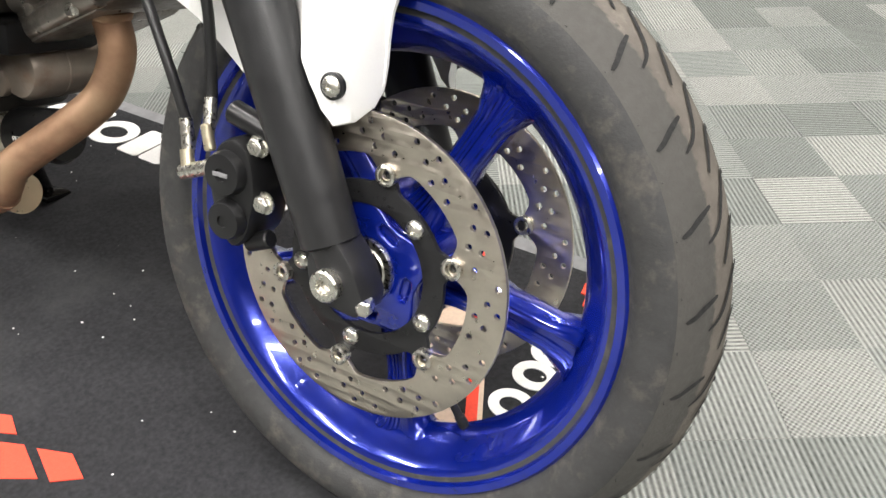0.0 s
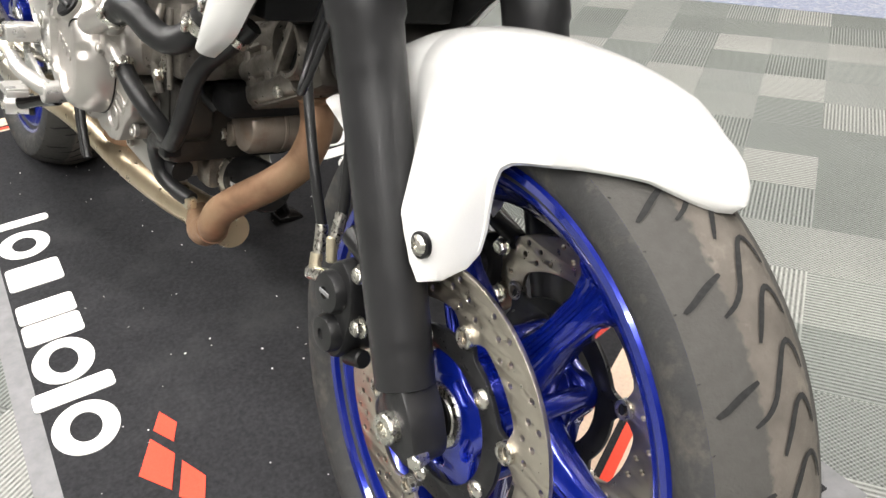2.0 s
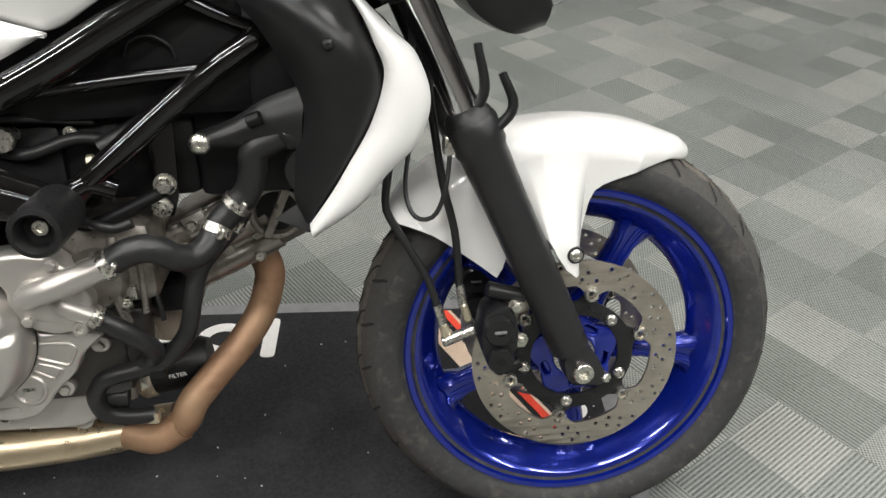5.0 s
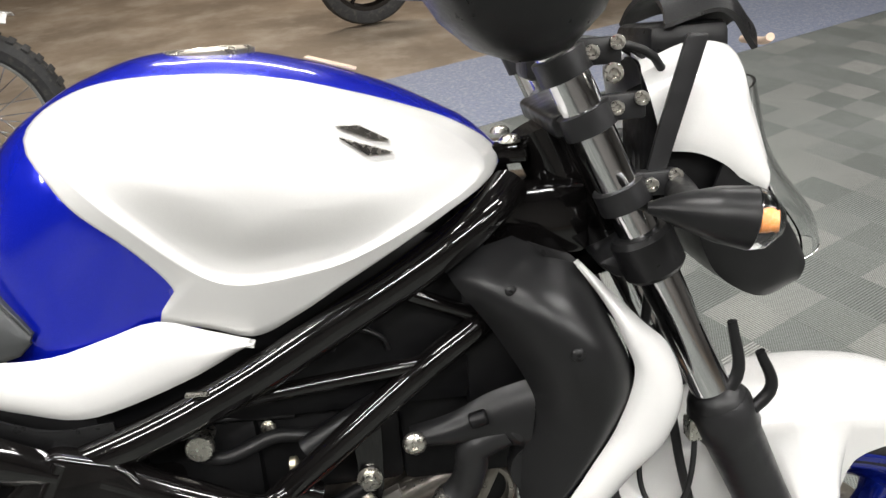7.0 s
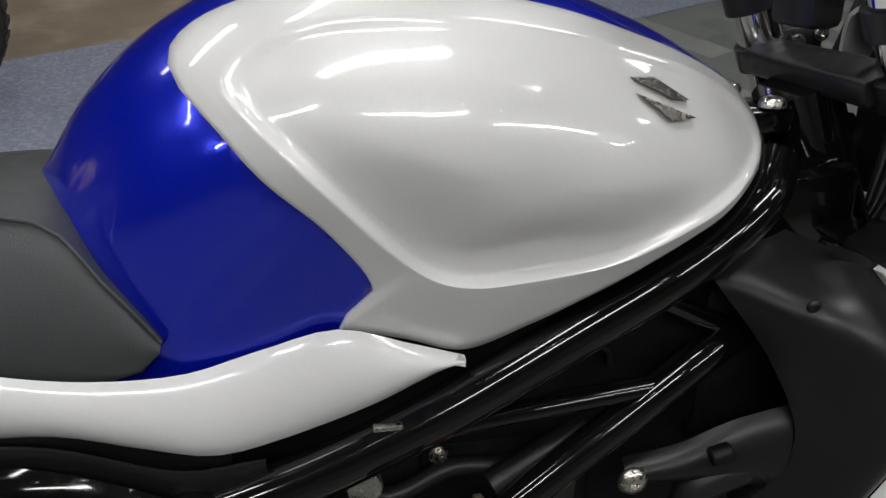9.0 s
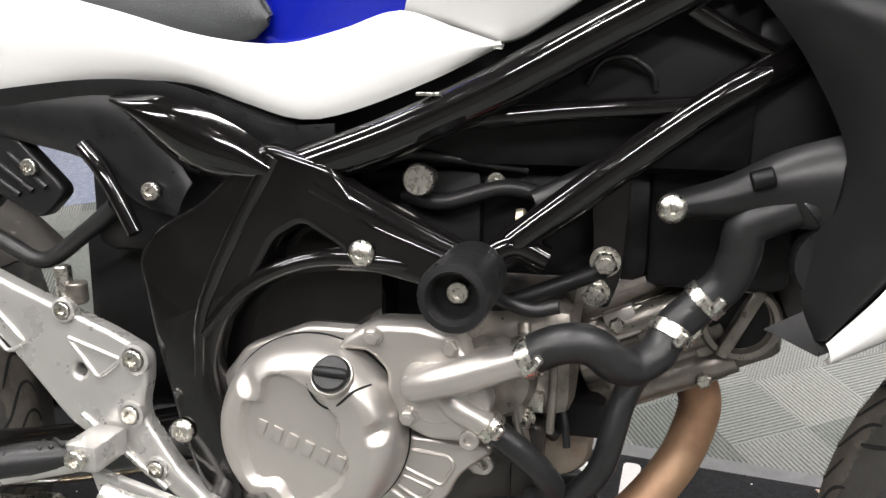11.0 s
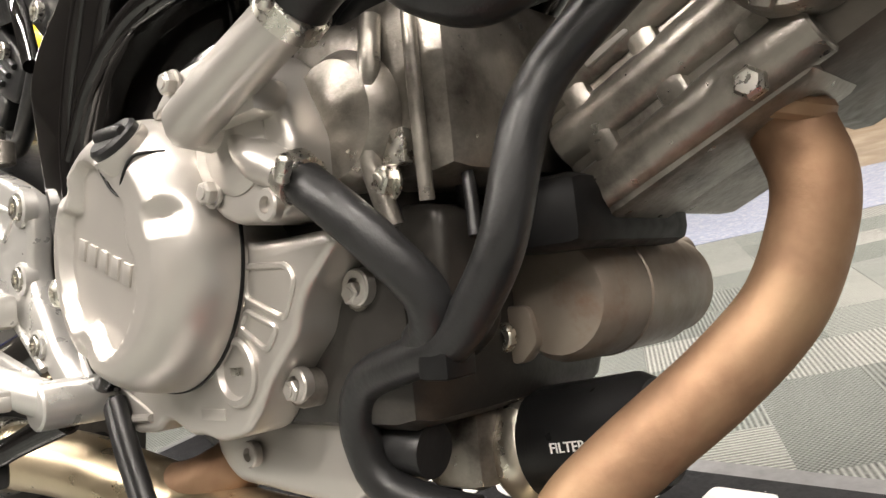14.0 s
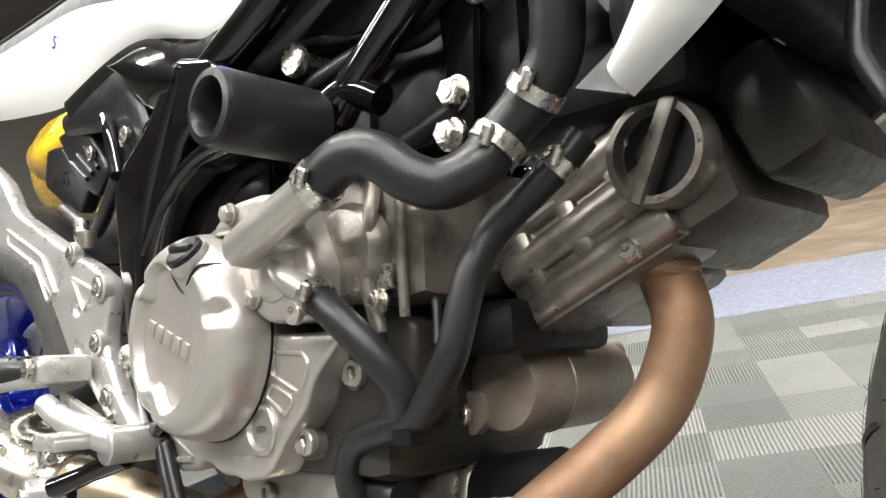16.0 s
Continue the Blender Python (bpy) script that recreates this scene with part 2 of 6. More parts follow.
    level = mt("ADD", mt("MULTIPLY", h, 0.38), mt("ADD", 0.4, mt("ADD", mt("MULTIPLY", rough_n.outputs[0], 0.5), mt("MULTIPLY", stain.outputs[0], 0.55))))
    mul = nt.nodes.new("ShaderNodeVectorMath")
    mul.operation = "SCALE"
    nt.links.new(cr.outputs[0], mul.inputs[0])
    nt.links.new(level, mul.inputs["Scale"])
    nt.links.new(mul.outputs[0], b.inputs["Base Color"])
    b.inputs["Roughness"].default_value = 0.92
    b.inputs["Specular IOR Level"].default_value = 0.15
    bn = nt.nodes.new("ShaderNodeBump")
    bn.inputs["Strength"].default_value = 0.6
    bn.inputs["Distance"].default_value = 0.0015
    nt.links.new(h, bn.inputs["Height"])
    nt.links.new(bn.outputs[0], b.inputs["Normal"])
    return m


TILE_TURN = 29.0
CARPET = carpet_material()


# ---------- building helpers ----------
def part(name, bm, mat, parent, label="", smooth=True):
    """Links a bmesh as one mesh object under a thing or a part."""
    if isinstance(bm, bpy.types.Mesh):
        me = bm
        me.name = name
    else:
        bmesh.ops.recalc_face_normals(bm, faces=bm.faces)
        me = bpy.data.meshes.new(name)
        bm.to_mesh(me)
        bm.free()
    me.materials.clear()
    me.materials.append(mat)
    if smooth:
        me.shade_smooth()
        me.set_sharp_from_angle(angle=radians(38))
    ob = new(name, me)
    if parent:
        ob.parent = parent
    if label:
        ob["label"] = label
    return ob


def spline(pts, n):
    """n+1 points of a Catmull-Rom curve through pts, evenly spread by length."""
    p = [Vector(q) for q in pts]
    p = [p[0] * 2 - p[1]] + p + [p[-1] * 2 - p[-2]]
    fine = []
    for i in range(1, len(p) - 2):
        for k in range(12):
            t = k / 12
            a, b_, c, d = p[i - 1], p[i], p[i + 1], p[i + 2]
            fine.append(0.5 * ((2 * b_) + (c - a) * t + (2 * a - 5 * b_ + 4 * c - d) * t * t + (3 * b_ - a - 3 * c + d) * t ** 3))
    fine.append(p[-2].copy())
    acc = [0.0]
    for i in range(1, len(fine)):
        acc.append(acc[-1] + (fine[i] - fine[i - 1]).length)
    out, j = [], 0
    for k in range(n + 1):
        s = acc[-1] * k / n
        while j < len(acc) - 2 and acc[j + 1] < s:
            j += 1
        f = (s - acc[j]) / max(1e-9, acc[j + 1] - acc[j])
        out.append(fine[j].lerp(fine[j + 1], min(1, f)))
    return out


def tube(pts, radius, n=24, sides=14, straight=False, bm=None, hollow=False):
    """A round tube along pts; radius may be a list over the length."""
    bm = bm or bmesh.new()
    path = [Vector(q) for q in pts] if straight else spline(pts, n)
    rs = radius if isinstance(radius, (list, tuple)) else [radius, radius]
    rings, side = [], None
    for i, q in enumerate(path):
        d = (path[min(i + 1, len(path) - 1)] - path[max(i - 1, 0)]).normalized()
        if side is None:
            side = d.cross(Vector((0.3, 0.9, 0.2))).normalized()
        side = (side - d * side.dot(d)).normalized()
        up = d.cross(side)
        f = i / (len(path) - 1) * (len(rs) - 1)
        k = min(int(f), len(rs) - 2)
        r = rs[k] + (rs[k + 1] - rs[k]) * (f - k)
        rings.append([bm.verts.new(q + side * (math.cos(2 * math.pi * j / sides) * r) + up * (math.sin(2 * math.pi * j / sides) * r)) for j in range(sides)])
    for a, b_ in zip(rings, rings[1:]):
        for j in range(sides):
            bm.faces.new((a[j], a[(j + 1) % sides], b_[(j + 1) % sides], b_[j]))
    bm.faces.new(rings[0][::-1])
    bm.faces.new(rings[-1])
    return bm


def rod(a, b_, r, r2=None, sides=16, bm=None, chamfer=0.0015):
    a, b_ = Vector(a), Vector(b_)
    r2 = r if r2 is None else r2
    d = (b_ - a).normalized() * min(chamfer, (b_ - a).length * 0.3)
    return tube([a, a + d, b_ - d, b_], [max(r - chamfer, r * 0.5), r, r2, max(r2 - chamfer, r2 * 0.5)], sides=sides, straight=True, bm=bm)


def lathe(profile, centre, n=64, closed=False, bm=None, axis="Y"):
    """Turns (radius, along) pairs round an axis through centre."""
    bm = bm or bmesh.new()
    c = Vector(centre)
    rows = []
    for r, y in profile:
        row = []
        for j in range(n):
            a = 2 * math.pi * j / n
            if axis == "Y":
                v = Vector((r * math.cos(a), y, r * math.sin(a)))
            elif axis == "X":
                v = Vector((y, r * math.cos(a), r * math.sin(a)))
            else:
                v = Vector((r * math.cos(a), r * math.sin(a), y))
            row.append(bm.verts.new(c + v))
        rows.append(row)
    pairs = list(zip(rows, rows[1:])) + ([(rows[-1], rows[0])] if closed else [])
    for a, b_ in pairs:
        for j in range(n):
            bm.faces.new((a[j], a[(j + 1) % n], b_[(j + 1) % n], b_[j]))
    if not closed:
        for row in (rows[0], rows[-1]):
            bm.faces.new(row)
    return bm


def plate(outline, y, thick, holes=(), bevel=0.001, smooth_outline=0, res=1):
    """A flat plate in the x-z plane, thick along y from y (near face) inward, with holes and bevelled edges: a mesh."""
    cu = bpy.data.curves.new("plate", "CURVE")
    cu.dimensions, cu.fill_mode = "2D", "BOTH"
    cu.extrude, cu.bevel_depth, cu.bevel_resolution = thick / 2 - bevel, bevel, res
    cu.offset = -bevel
    for loop in (outline, *holes):
        pts = [(q[0], q[1]) for q in loop]
        if smooth_outline and loop is outline:
            pts = rounded(pts, smooth_outline)
        sp = cu.splines.new("POLY")
        sp.points.add(len(pts) - 1)
        for k, q in enumerate(pts):
            sp.points[k].co = (q[0], q[1], 0, 1)
        sp.use_cyclic_u = True
    ob = new("plate", cu)
    dg = bpy.context.evaluated_depsgraph_get()
    me = bpy.data.meshes.new_from_object(ob.evaluated_get(dg))
    bpy.data.objects.remove(ob)
    bpy.data.curves.remove(cu)
    me.transform(Matrix(((1, 0, 0, 0), (0, 0, -1, y + thick / 2), (0, 1, 0, 0), (0, 0, 0, 1))))
    bm = bmesh.new()
    bm.from_mesh(me)
    bmesh.ops.remove_doubles(bm, verts=bm.verts, dist=1e-5)
    bmesh.ops.recalc_face_normals(bm, faces=bm.faces)
    bm.to_mesh(me)
    bm.free()
    return me


def rounded(pts, r, k=4):
    """A closed outline with its corners rounded by r."""
    out = []
    n = len(pts)
    for i in range(n):
        p0, p1, p2 = Vector(pts[i - 1]), Vector(pts[i]), Vector(pts[(i + 1) % n])
        a, b_ = p0 - p1, p2 - p1
        q = min(r, a.length * 0.45, b_.length * 0.45)
        s, e = p1 + a.normalized() * q, p1 + b_.normalized() * q
        for j in range(k + 1):
            t = j / k
            out.append(tuple(s * (1 - t) ** 2 + p1 * (2 * t * (1 - t)) + e * t * t))
    return out


def ring(cx, cz, r, n=20, start=0.0):
    return [(cx + r * math.cos(start + 2 * math.pi * j / n), cz + r * math.sin(start + 2 * math.pi * j / n)) for j in range(n)]


def closed_curve(pts, n):
    """n points of a smooth closed curve through pts (2D)."""
    p = [Vector((*q, 0)) for q in pts]
    m = len(p)
    fine = []
    for i in range(m):
        for k in range(10):
            t = k / 10
            a, b_, c, d = p[i - 1], p[i], p[(i + 1) % m], p[(i + 2) % m]
            fine.append(0.5 * ((2 * b_) + (c - a) * t + (2 * a - 5 * b_ + 4 * c - d) * t * t + (3 * b_ - a - 3 * c + d) * t ** 3))
    return [(q.x, q.y) for q in fine]


def strip(edge_a, edge_b, bulge=0.0, thick=0.003, n=30, m=10, way=(0, -1, 0), power=0.6, bm=None, mid=None):
    """A curved shell between two edges, swelling along way, with thickness; mid, a third edge line, may set its middle."""
    bm = bm or bmesh.new()
    a, b_ = spline(edge_a, n), spline(edge_b, n)
    c = spline(mid, n) if mid else None
    w = Vector(way)
    top = []
    for i in range(n + 1):
        row = []
        for j in range(m + 1):
            t = j / m
            q = a[i].lerp(b_[i], t)
            if c:
                q = a[i] * ((1 - t) ** 2) + (c[i] * 2 - (a[i] + b_[i]) * 0.5) * (2 * t * (1 - t)) + b_[i] * (t * t)
            row.append(q + w * (bulge * math.sin(math.pi * t) ** power))
        top.append(row)
    vt = [[bm.verts.new(q) for q in row] for row in top]
    low = []
    for i in range(n + 1):
        row = []
        for j in range(m + 1):
            du = top[min(i + 1, n)][j] - top[max(i - 1, 0)][j]
            dv = top[i][min(j + 1, m)] - top[i][max(j - 1, 0)]
            nn = du.cross(dv)
            nn = nn.normalized() if nn.length > 1e-9 else w
            if nn.dot(w) < 0:
                nn = -nn
            row.append(bm.verts.new(top[i][j] - nn * thick))
        low.append(row)
    for i in range(n):
        for j in range(m):
            bm.faces.new((vt[i][j], vt[i + 1][j], vt[i + 1][j + 1], vt[i][j + 1]))
            bm.faces.new((low[i][j], low[i][j + 1], low[i + 1][j + 1], low[i + 1][j]))
        bm.faces.new((vt[i][0], low[i][0], low[i + 1][0], vt[i + 1][0]))
        bm.faces.new((vt[i][m], vt[i + 1][m], low[i + 1][m], low[i][m]))
    for j in range(m):
        bm.faces.new((vt[0][j], vt[0][j + 1], low[0][j + 1], low[0][j]))
        bm.faces.new((vt[n][j], low[n][j], low[n][j + 1], vt[n][j + 1]))
    return bm


def block(x0, x1, y0, y1, z0, z1, bevel=0.003, bm=None):
    bm2 = bmesh.new()
    bmesh.ops.create_cube(bm2, size=1)
    for v in bm2.verts:
        v.co = Vector(((x0 + x1) / 2 + v.co.x * (x1 - x0), (y0 + y1) / 2 + v.co.y * (y1 - y0), (z0 + z1) / 2 + v.co.z * (z1 - z0)))
    if bevel:
        bmesh.ops.bevel(bm2, geom=bm2.edges[:], offset=bevel, segments=2, affect="EDGES", profile=0.5)
    if bm is None:
        return bm2
    me = bpy.data.meshes.new("tmp")
    bm2.to_mesh(me)
    bm2.free()
    bm.from_mesh(me)
    bpy.data.meshes.remove(me)
    return bm


BOLTS = {}


def bolt(name, x, y, z, r, parent, mat=None, kind="socket", label=""):
    """A bolt head facing the near side, its seat at y: socket, hex or domed."""
    mat = mat or STEEL
    key = (kind, round(r, 4), mat.name)
    if key not in BOLTS:
        if kind == "hex":
            bm = lathe([(r, 0), (r, -r * 0.18), (r * 0.8, -r * 0.2)], (0, 0, 0), 18)
            lathe([(r * 0.78, 0), (r * 0.78, -r * 0.75), (r * 0.66, -r * 0.88)], (0, 0, 0), 6, bm=bm)
            lathe([(r * 0.45, -r * 0.8), (r * 0.4, -r * 0.98)], (0, 0, 0), 12, bm=bm)
        elif kind == "dome":
            bm = lathe([(r, 0), (r, -r * 0.12), (r * 0.88, -r * 0.34), (r * 0.6, -r * 0.52), (r * 0.32, -r * 0.58), (r * 0.3, -r * 0.35), (r * 0.02, -r * 0.33)], (0, 0, 0), 20)
        else:
            bm = lathe([(r, 0), (r, -r * 0.55), (r * 0.9, -r * 0.68), (r * 0.52, -r * 0.68), (r * 0.5, -r * 0.2), (r * 0.02, -r * 0.18)], (0, 0, 0), 18)
        bmesh.ops.recalc_face_normals(bm, faces=bm.faces)
        me = bpy.data.meshes.new(name)
        bm.to_mesh(me)
        bm.free()
        me.materials.append(mat)
        me.shade_smooth()
        me.set_sharp_from_angle(angle=radians(35))
        BOLTS[key] = me
    ob = new(name, BOLTS[key])
    ob.parent = parent
    ob.location = (x, y, z)
    if label:
        ob["label"] = label
    return ob


def text_mesh(body, size, depth):
    cu = bpy.data.curves.new("text", "FONT")
    cu.body, cu.size, cu.extrude, cu.align_x, cu.align_y = body, size, depth, "CENTER", "CENTER"
    ob = new("text", cu)
    me = bpy.data.meshes.new_from_object(ob.evaluated_get(bpy.context.evaluated_depsgraph_get()))
    bpy.data.objects.remove(ob)
    bpy.data.curves.remove(cu)
    return me


# ---------- the showroom ----------
def box_structure(name, x0, x1, y0, y1, z0, z1, mat, label, category):
    ob = part(name, block(x0, x1, y0, y1, z0, z1, 0), mat, None, label, smooth=False)
    return tagged(ob, label, category, kind="structure")


box_structure("floor", -9, 9, -6, 11, -0.12, -0.012, CONCRETE, "worn brown concrete showroom floor with stains", "floor")
box_structure("ceiling", -9, 9, -6, 11, 3.0, 3.15, CEIL, "plain pale ceiling boards over the showroom", "ceiling")
box_structure("wall_north", -9, 9, 11, 11.2, -0.12, 3.0, PLASTER, "plain pale painted showroom wall", "wall")
box_structure("wall_south", -9, 9, -6.2, -6, -0.12, 3.0, PLASTER, "plain pale painted showroom wall", "wall")
box_structure("wall_west", -9.2, -9, -6, 11, -0.12, 3.0, PLASTER, "plain pale painted showroom wall", "wall")
box_structure("wall_east", 9, 9.2, -6, 11, -0.12, 3.0, PLASTER, "plain pale painted showroom wall", "wall")


def along_edge(u, v, z=0.0):
    """Metres along the carpet's far edge and away from it, into the world."""
    a = radians(25.7)
    return Vector((-1.6 + u * math.cos(a) - v * math.sin(a), 1.72 + u * math.sin(a) + v * math.cos(a), z))


def floor_slab(name, corners, z0, z1, mat, label, category):
    bm = bmesh.new()
    lo = [bm.verts.new((q[0], q[1], z0)) for q in corners]
    hi = [bm.verts.new((q[0], q[1], z1)) for q in corners]
    bm.faces.new(hi)
    bm.faces.new(lo[::-1])
    k = len(corners)
    for i in range(k):
        bm.faces.new((lo[i], lo[(i + 1) % k], hi[(i + 1) % k], hi[i]))
    return tagged(part(name, bm, mat, None, label, smooth=False), label, category, kind="structure")


floor_slab("vinyl_walkway", [along_edge(-6, 0.003), along_edge(9, 0.003), along_edge(9, 0.8), along_edge(-6, 0.8)], -0.012, -0.004, VINYL,
           "blue-grey speckled vinyl walkway beside the carpet", "walkway")
carpet = floor_slab("carpet", [along_edge(-6, -7), along_edge(9, -7), along_edge(9, 0), along_edge(-6, 0)], -0.012, -0.005, CARPET,
                    "grey-green woven carpet tiles with ribbed and dotted blocks", "carpet")


def carpet_tiles():
    """Tiles of half a metre near the bike, each a thin slab with soft edges."""
    s = 0.45
    bm = block(-s / 2 + 0.0002, s / 2 - 0.0002, -s / 2 + 0.0002, s / 2 - 0.0002, -0.0045, 0.0, 0.0005)
    me = bpy.data.meshes.new("carpet_tile")
    bm.to_mesh(me)
    bm.free()
    me.materials.append(CARPET)
    c, sn = math.cos(radians(TILE_TURN)), math.sin(radians(TILE_TURN))
    a = radians(25.7)
    for i in range(-10, 14):
        for j in range(-6, 12):
            u, v = (i + 0.5) * s, (j + 0.5) * s
            x, y = u * c - v * sn, u * sn + v * c
            away = -(x + 1.6) * math.sin(a) + (y - 1.72) * math.cos(a)
            if away > -0.36 or x < -3.2 or x > 3.4 or y < -1.5:
                continue
            o = new("carpet_tile", me)
            o.parent = carpet
            o.matrix_local = pose(x, y, 0, 0, 0, TILE_TURN)


# ---------- the display mat ----------
MAT_ORIGIN, MAT_U, MAT_V = Vector((0.207, 0.433, 0)), Vector((-0.995, 0.1, 0)), Vector((-0.1, -0.995, 0))


def on_mat(u, v, z):
    q = MAT_ORIGIN + MAT_U * u + MAT_V * v
    return Vector((q.x, q.y, z))


def mat_shape(name, pts, z0, z1, mat, parent, label=""):
    bm = bmesh.new()
    hi = [bm.verts.new(on_mat(u, v, z1)) for u, v in pts]
    lo = [bm.verts.new(on_mat(u, v, z0)) for u, v in pts]
    bm.faces.new(hi)
    k = len(pts)
    for i in range(k):
        bm.faces.new((lo[i], lo[(i + 1) % k], hi[(i + 1) % k], hi[i]))
    return part(name, bm, mat, parent, label, smooth=False)


def mat_ring(name, cu, cv, ru, rv, w, parent):
    """A plain ring of white pile."""
    bm = bmesh.new()
    n = 28
    rows = []
    for f, z in ((1, 0.004), (1, 0.0056), (0, 0.0056), (0, 0.004)):
        rows.append([bm.verts.new(on_mat(cu + (ru - w * (1 - f)) * math.cos(2 * math.pi * j / n), cv + (rv - w * (1 - f)) * math.sin(2 * math.pi * j / n), z)) for j in range(n)])
    for a, b_ in zip(rows, rows[1:]):
        for j in range(n):
            bm.faces.new((a[j], a[(j + 1) % n], b_[(j + 1) % n], b_[j]))
    return part(name, bm, MAT_WHITE, parent, smooth=False)


def build_mat():
    length, width, e = 2.15, 0.874, 0.033
    m = tagged(new("display_mat"), "black display mat with grey rubber edge, white marks and red diamonds", "floor mat")
    mat_shape("rubber_edge", [(0, 0), (length, 0), (length, width), (0, width)], 0.0, 0.0022, MAT_EDGE, m, "grey rubber border")
    mat_shape("carpet_top", [(e, e), (length - e, e), (length - e, width - e), (e, width - e)], 0.002, 0.0042, MAT_BLACK, m, "black pile, dusty and faintly marked")

    def word(origin, d, v, h):
        """White plain marks in a row: upright bars, rings and slabs."""
        for kind, at, hw in (("bar", 0.0, .014), ("ring", .093, .052), ("slab", .213, .04), ("slab", .335, .03), ("slab", .40, .03), ("ring", .493, .058), ("bar", .576, .02), ("ring", .663, .056)):
            uu = origin + d * at
            if kind == "ring":
                mat_ring("white_ring", uu, v, hw, h * 0.46, 0.024, m)
                continue
            k = h * (0.58 if kind == "bar" else 0.46)
            pts = [(uu - hw, v - k), (uu + hw, v - k), (uu + hw, v + k), (uu - hw, v + k)]
            mat_shape("white_bar", rounded(pts, 0.01), 0.004, 0.0056, MAT_WHITE, m, "plain white mark")

    word(1.333, -1, 0.79, 0.1)
    for pts in ([(.64, .695), (.605, .68), (.572, .694), (.608, .712)], [(.594, .72), (.549, .699), (.49, .72), (.537, .75)], [(.531, .694), (.488, .676), (.446, .691), (.474, .715)]):
        mat_shape("red_diamond", pts, 0.004, 0.0056, MAT_RED, m, "red diamond mark")
    word(0.66, 1, 0.11, 0.1)
    # short white marks across the front end, and the coloured bands at both ends
    for k, vv in enumerate((0.16, 0.22, 0.27, 0.33)):
        mat_ring("white_ring", 0.095, vv, 0.03, 0.026, 0.014, m)
    mat_shape("red_diamond", [(0.09, 0.06), (0.125, 0.06), (0.12, 0.085), (0.085, 0.085)], 0.004, 0.0056, MAT_RED, m, "red diamond mark")
    mat_shape("red_diamond", [(0.09, 0.092), (0.11, 0.092), (0.106, 0.11), (0.086, 0.11)], 0.004, 0.0056, MAT_RED, m, "red diamond mark")
    for u0, w, mt in ((-0.022, 0.007, MAT_CREAM), (-0.015, 0.017, MAT_RED), (0.014, 0.05, MAT_CREAM)):
        mat_shape("stripe", [(BAND_U + u0, BAND_V0), (BAND_U + u0 + w, BAND_V0), (BAND_U + u0 + w + BAND_LEAN, BAND_V1), (BAND_U + u0 + BAND_LEAN, BAND_V1)], 0.004, 0.0056, mt, m, "red and cream stripe")
        mat_shape("stripe", [(1.86 + u0, 0.04), (1.86 + u0 + w, 0.04), (1.86 + u0 + w, 0.82), (1.86 + u0, 0.82)], 0.004, 0.0056, mt, m, "red and cream stripe")
    bm = bmesh.new()
    rnd = random.Random(4)
    for k in range(160):
        u, v, r = rnd.uniform(.05, 2.0), rnd.uniform(.05, .8), rnd.uniform(.0006, .0018)
        vs = [bm.verts.new(on_mat(u + r * math.cos(a) * rnd.uniform(.6, 1.4), v + r * math.sin(a), 0.0046)) for a in (0, 1.3, 2.5, 3.8, 5.1)]
        bm.faces.new(vs)
    lint = part("lint_fleck", bm, MAT_WHITE, m, "pale flecks of lint", smooth=False)
    lint["kind"] = "stuff"
    return m


BAND_U, BAND_V0, BAND_V1, BAND_LEAN = 0.318, 0.04, 0.40, -0.2
build_mat()

# ---------- the motorcycle, leaning on its side stand ----------
LEAN = 14.0
bike = tagged(new("motorcycle"), "blue and white naked motorcycle leaning on its side stand", "motorcycle")
bike.matrix_world = pose(0, -0.064, 0, -LEAN, 0, 0)
AXLE = (0.0, 0.0, 0.297)
REAR_AXLE = (-1.485, 0.0, 0.305)


def groove_line(bm, pts, centre, radius_at, w):
    """A thin dark cut along (y, arc) points on the tread."""
    c = Vector(centre)
    n = 18
    line = spline([(a, b_, 0) for a, b_ in pts], n)
    left, right = [], []
    for i, q in enumerate(line):
        d = (line[min(i + 1, n)] - line[max(i - 1, 0)]).normalized()
        side = Vector((-d.y, d.x, 0)) * (w * (0.5 + 0.5 * math.sin(math.pi * i / n) ** 0.5))
        for s, row in ((1, left), (-1, right)):
            y, arc = q.x + side.x * s, q.y + side.y * s
            r = radius_at(y) + 0.0014
            ang = arc / 0.3
            row.append(bm.verts.new(c + Vector((math.cos(ang) * r, y, math.sin(ang) * r))))
    for i in range(n):
        bm.faces.new((left[i], left[i + 1], right[i + 1], right[i]))


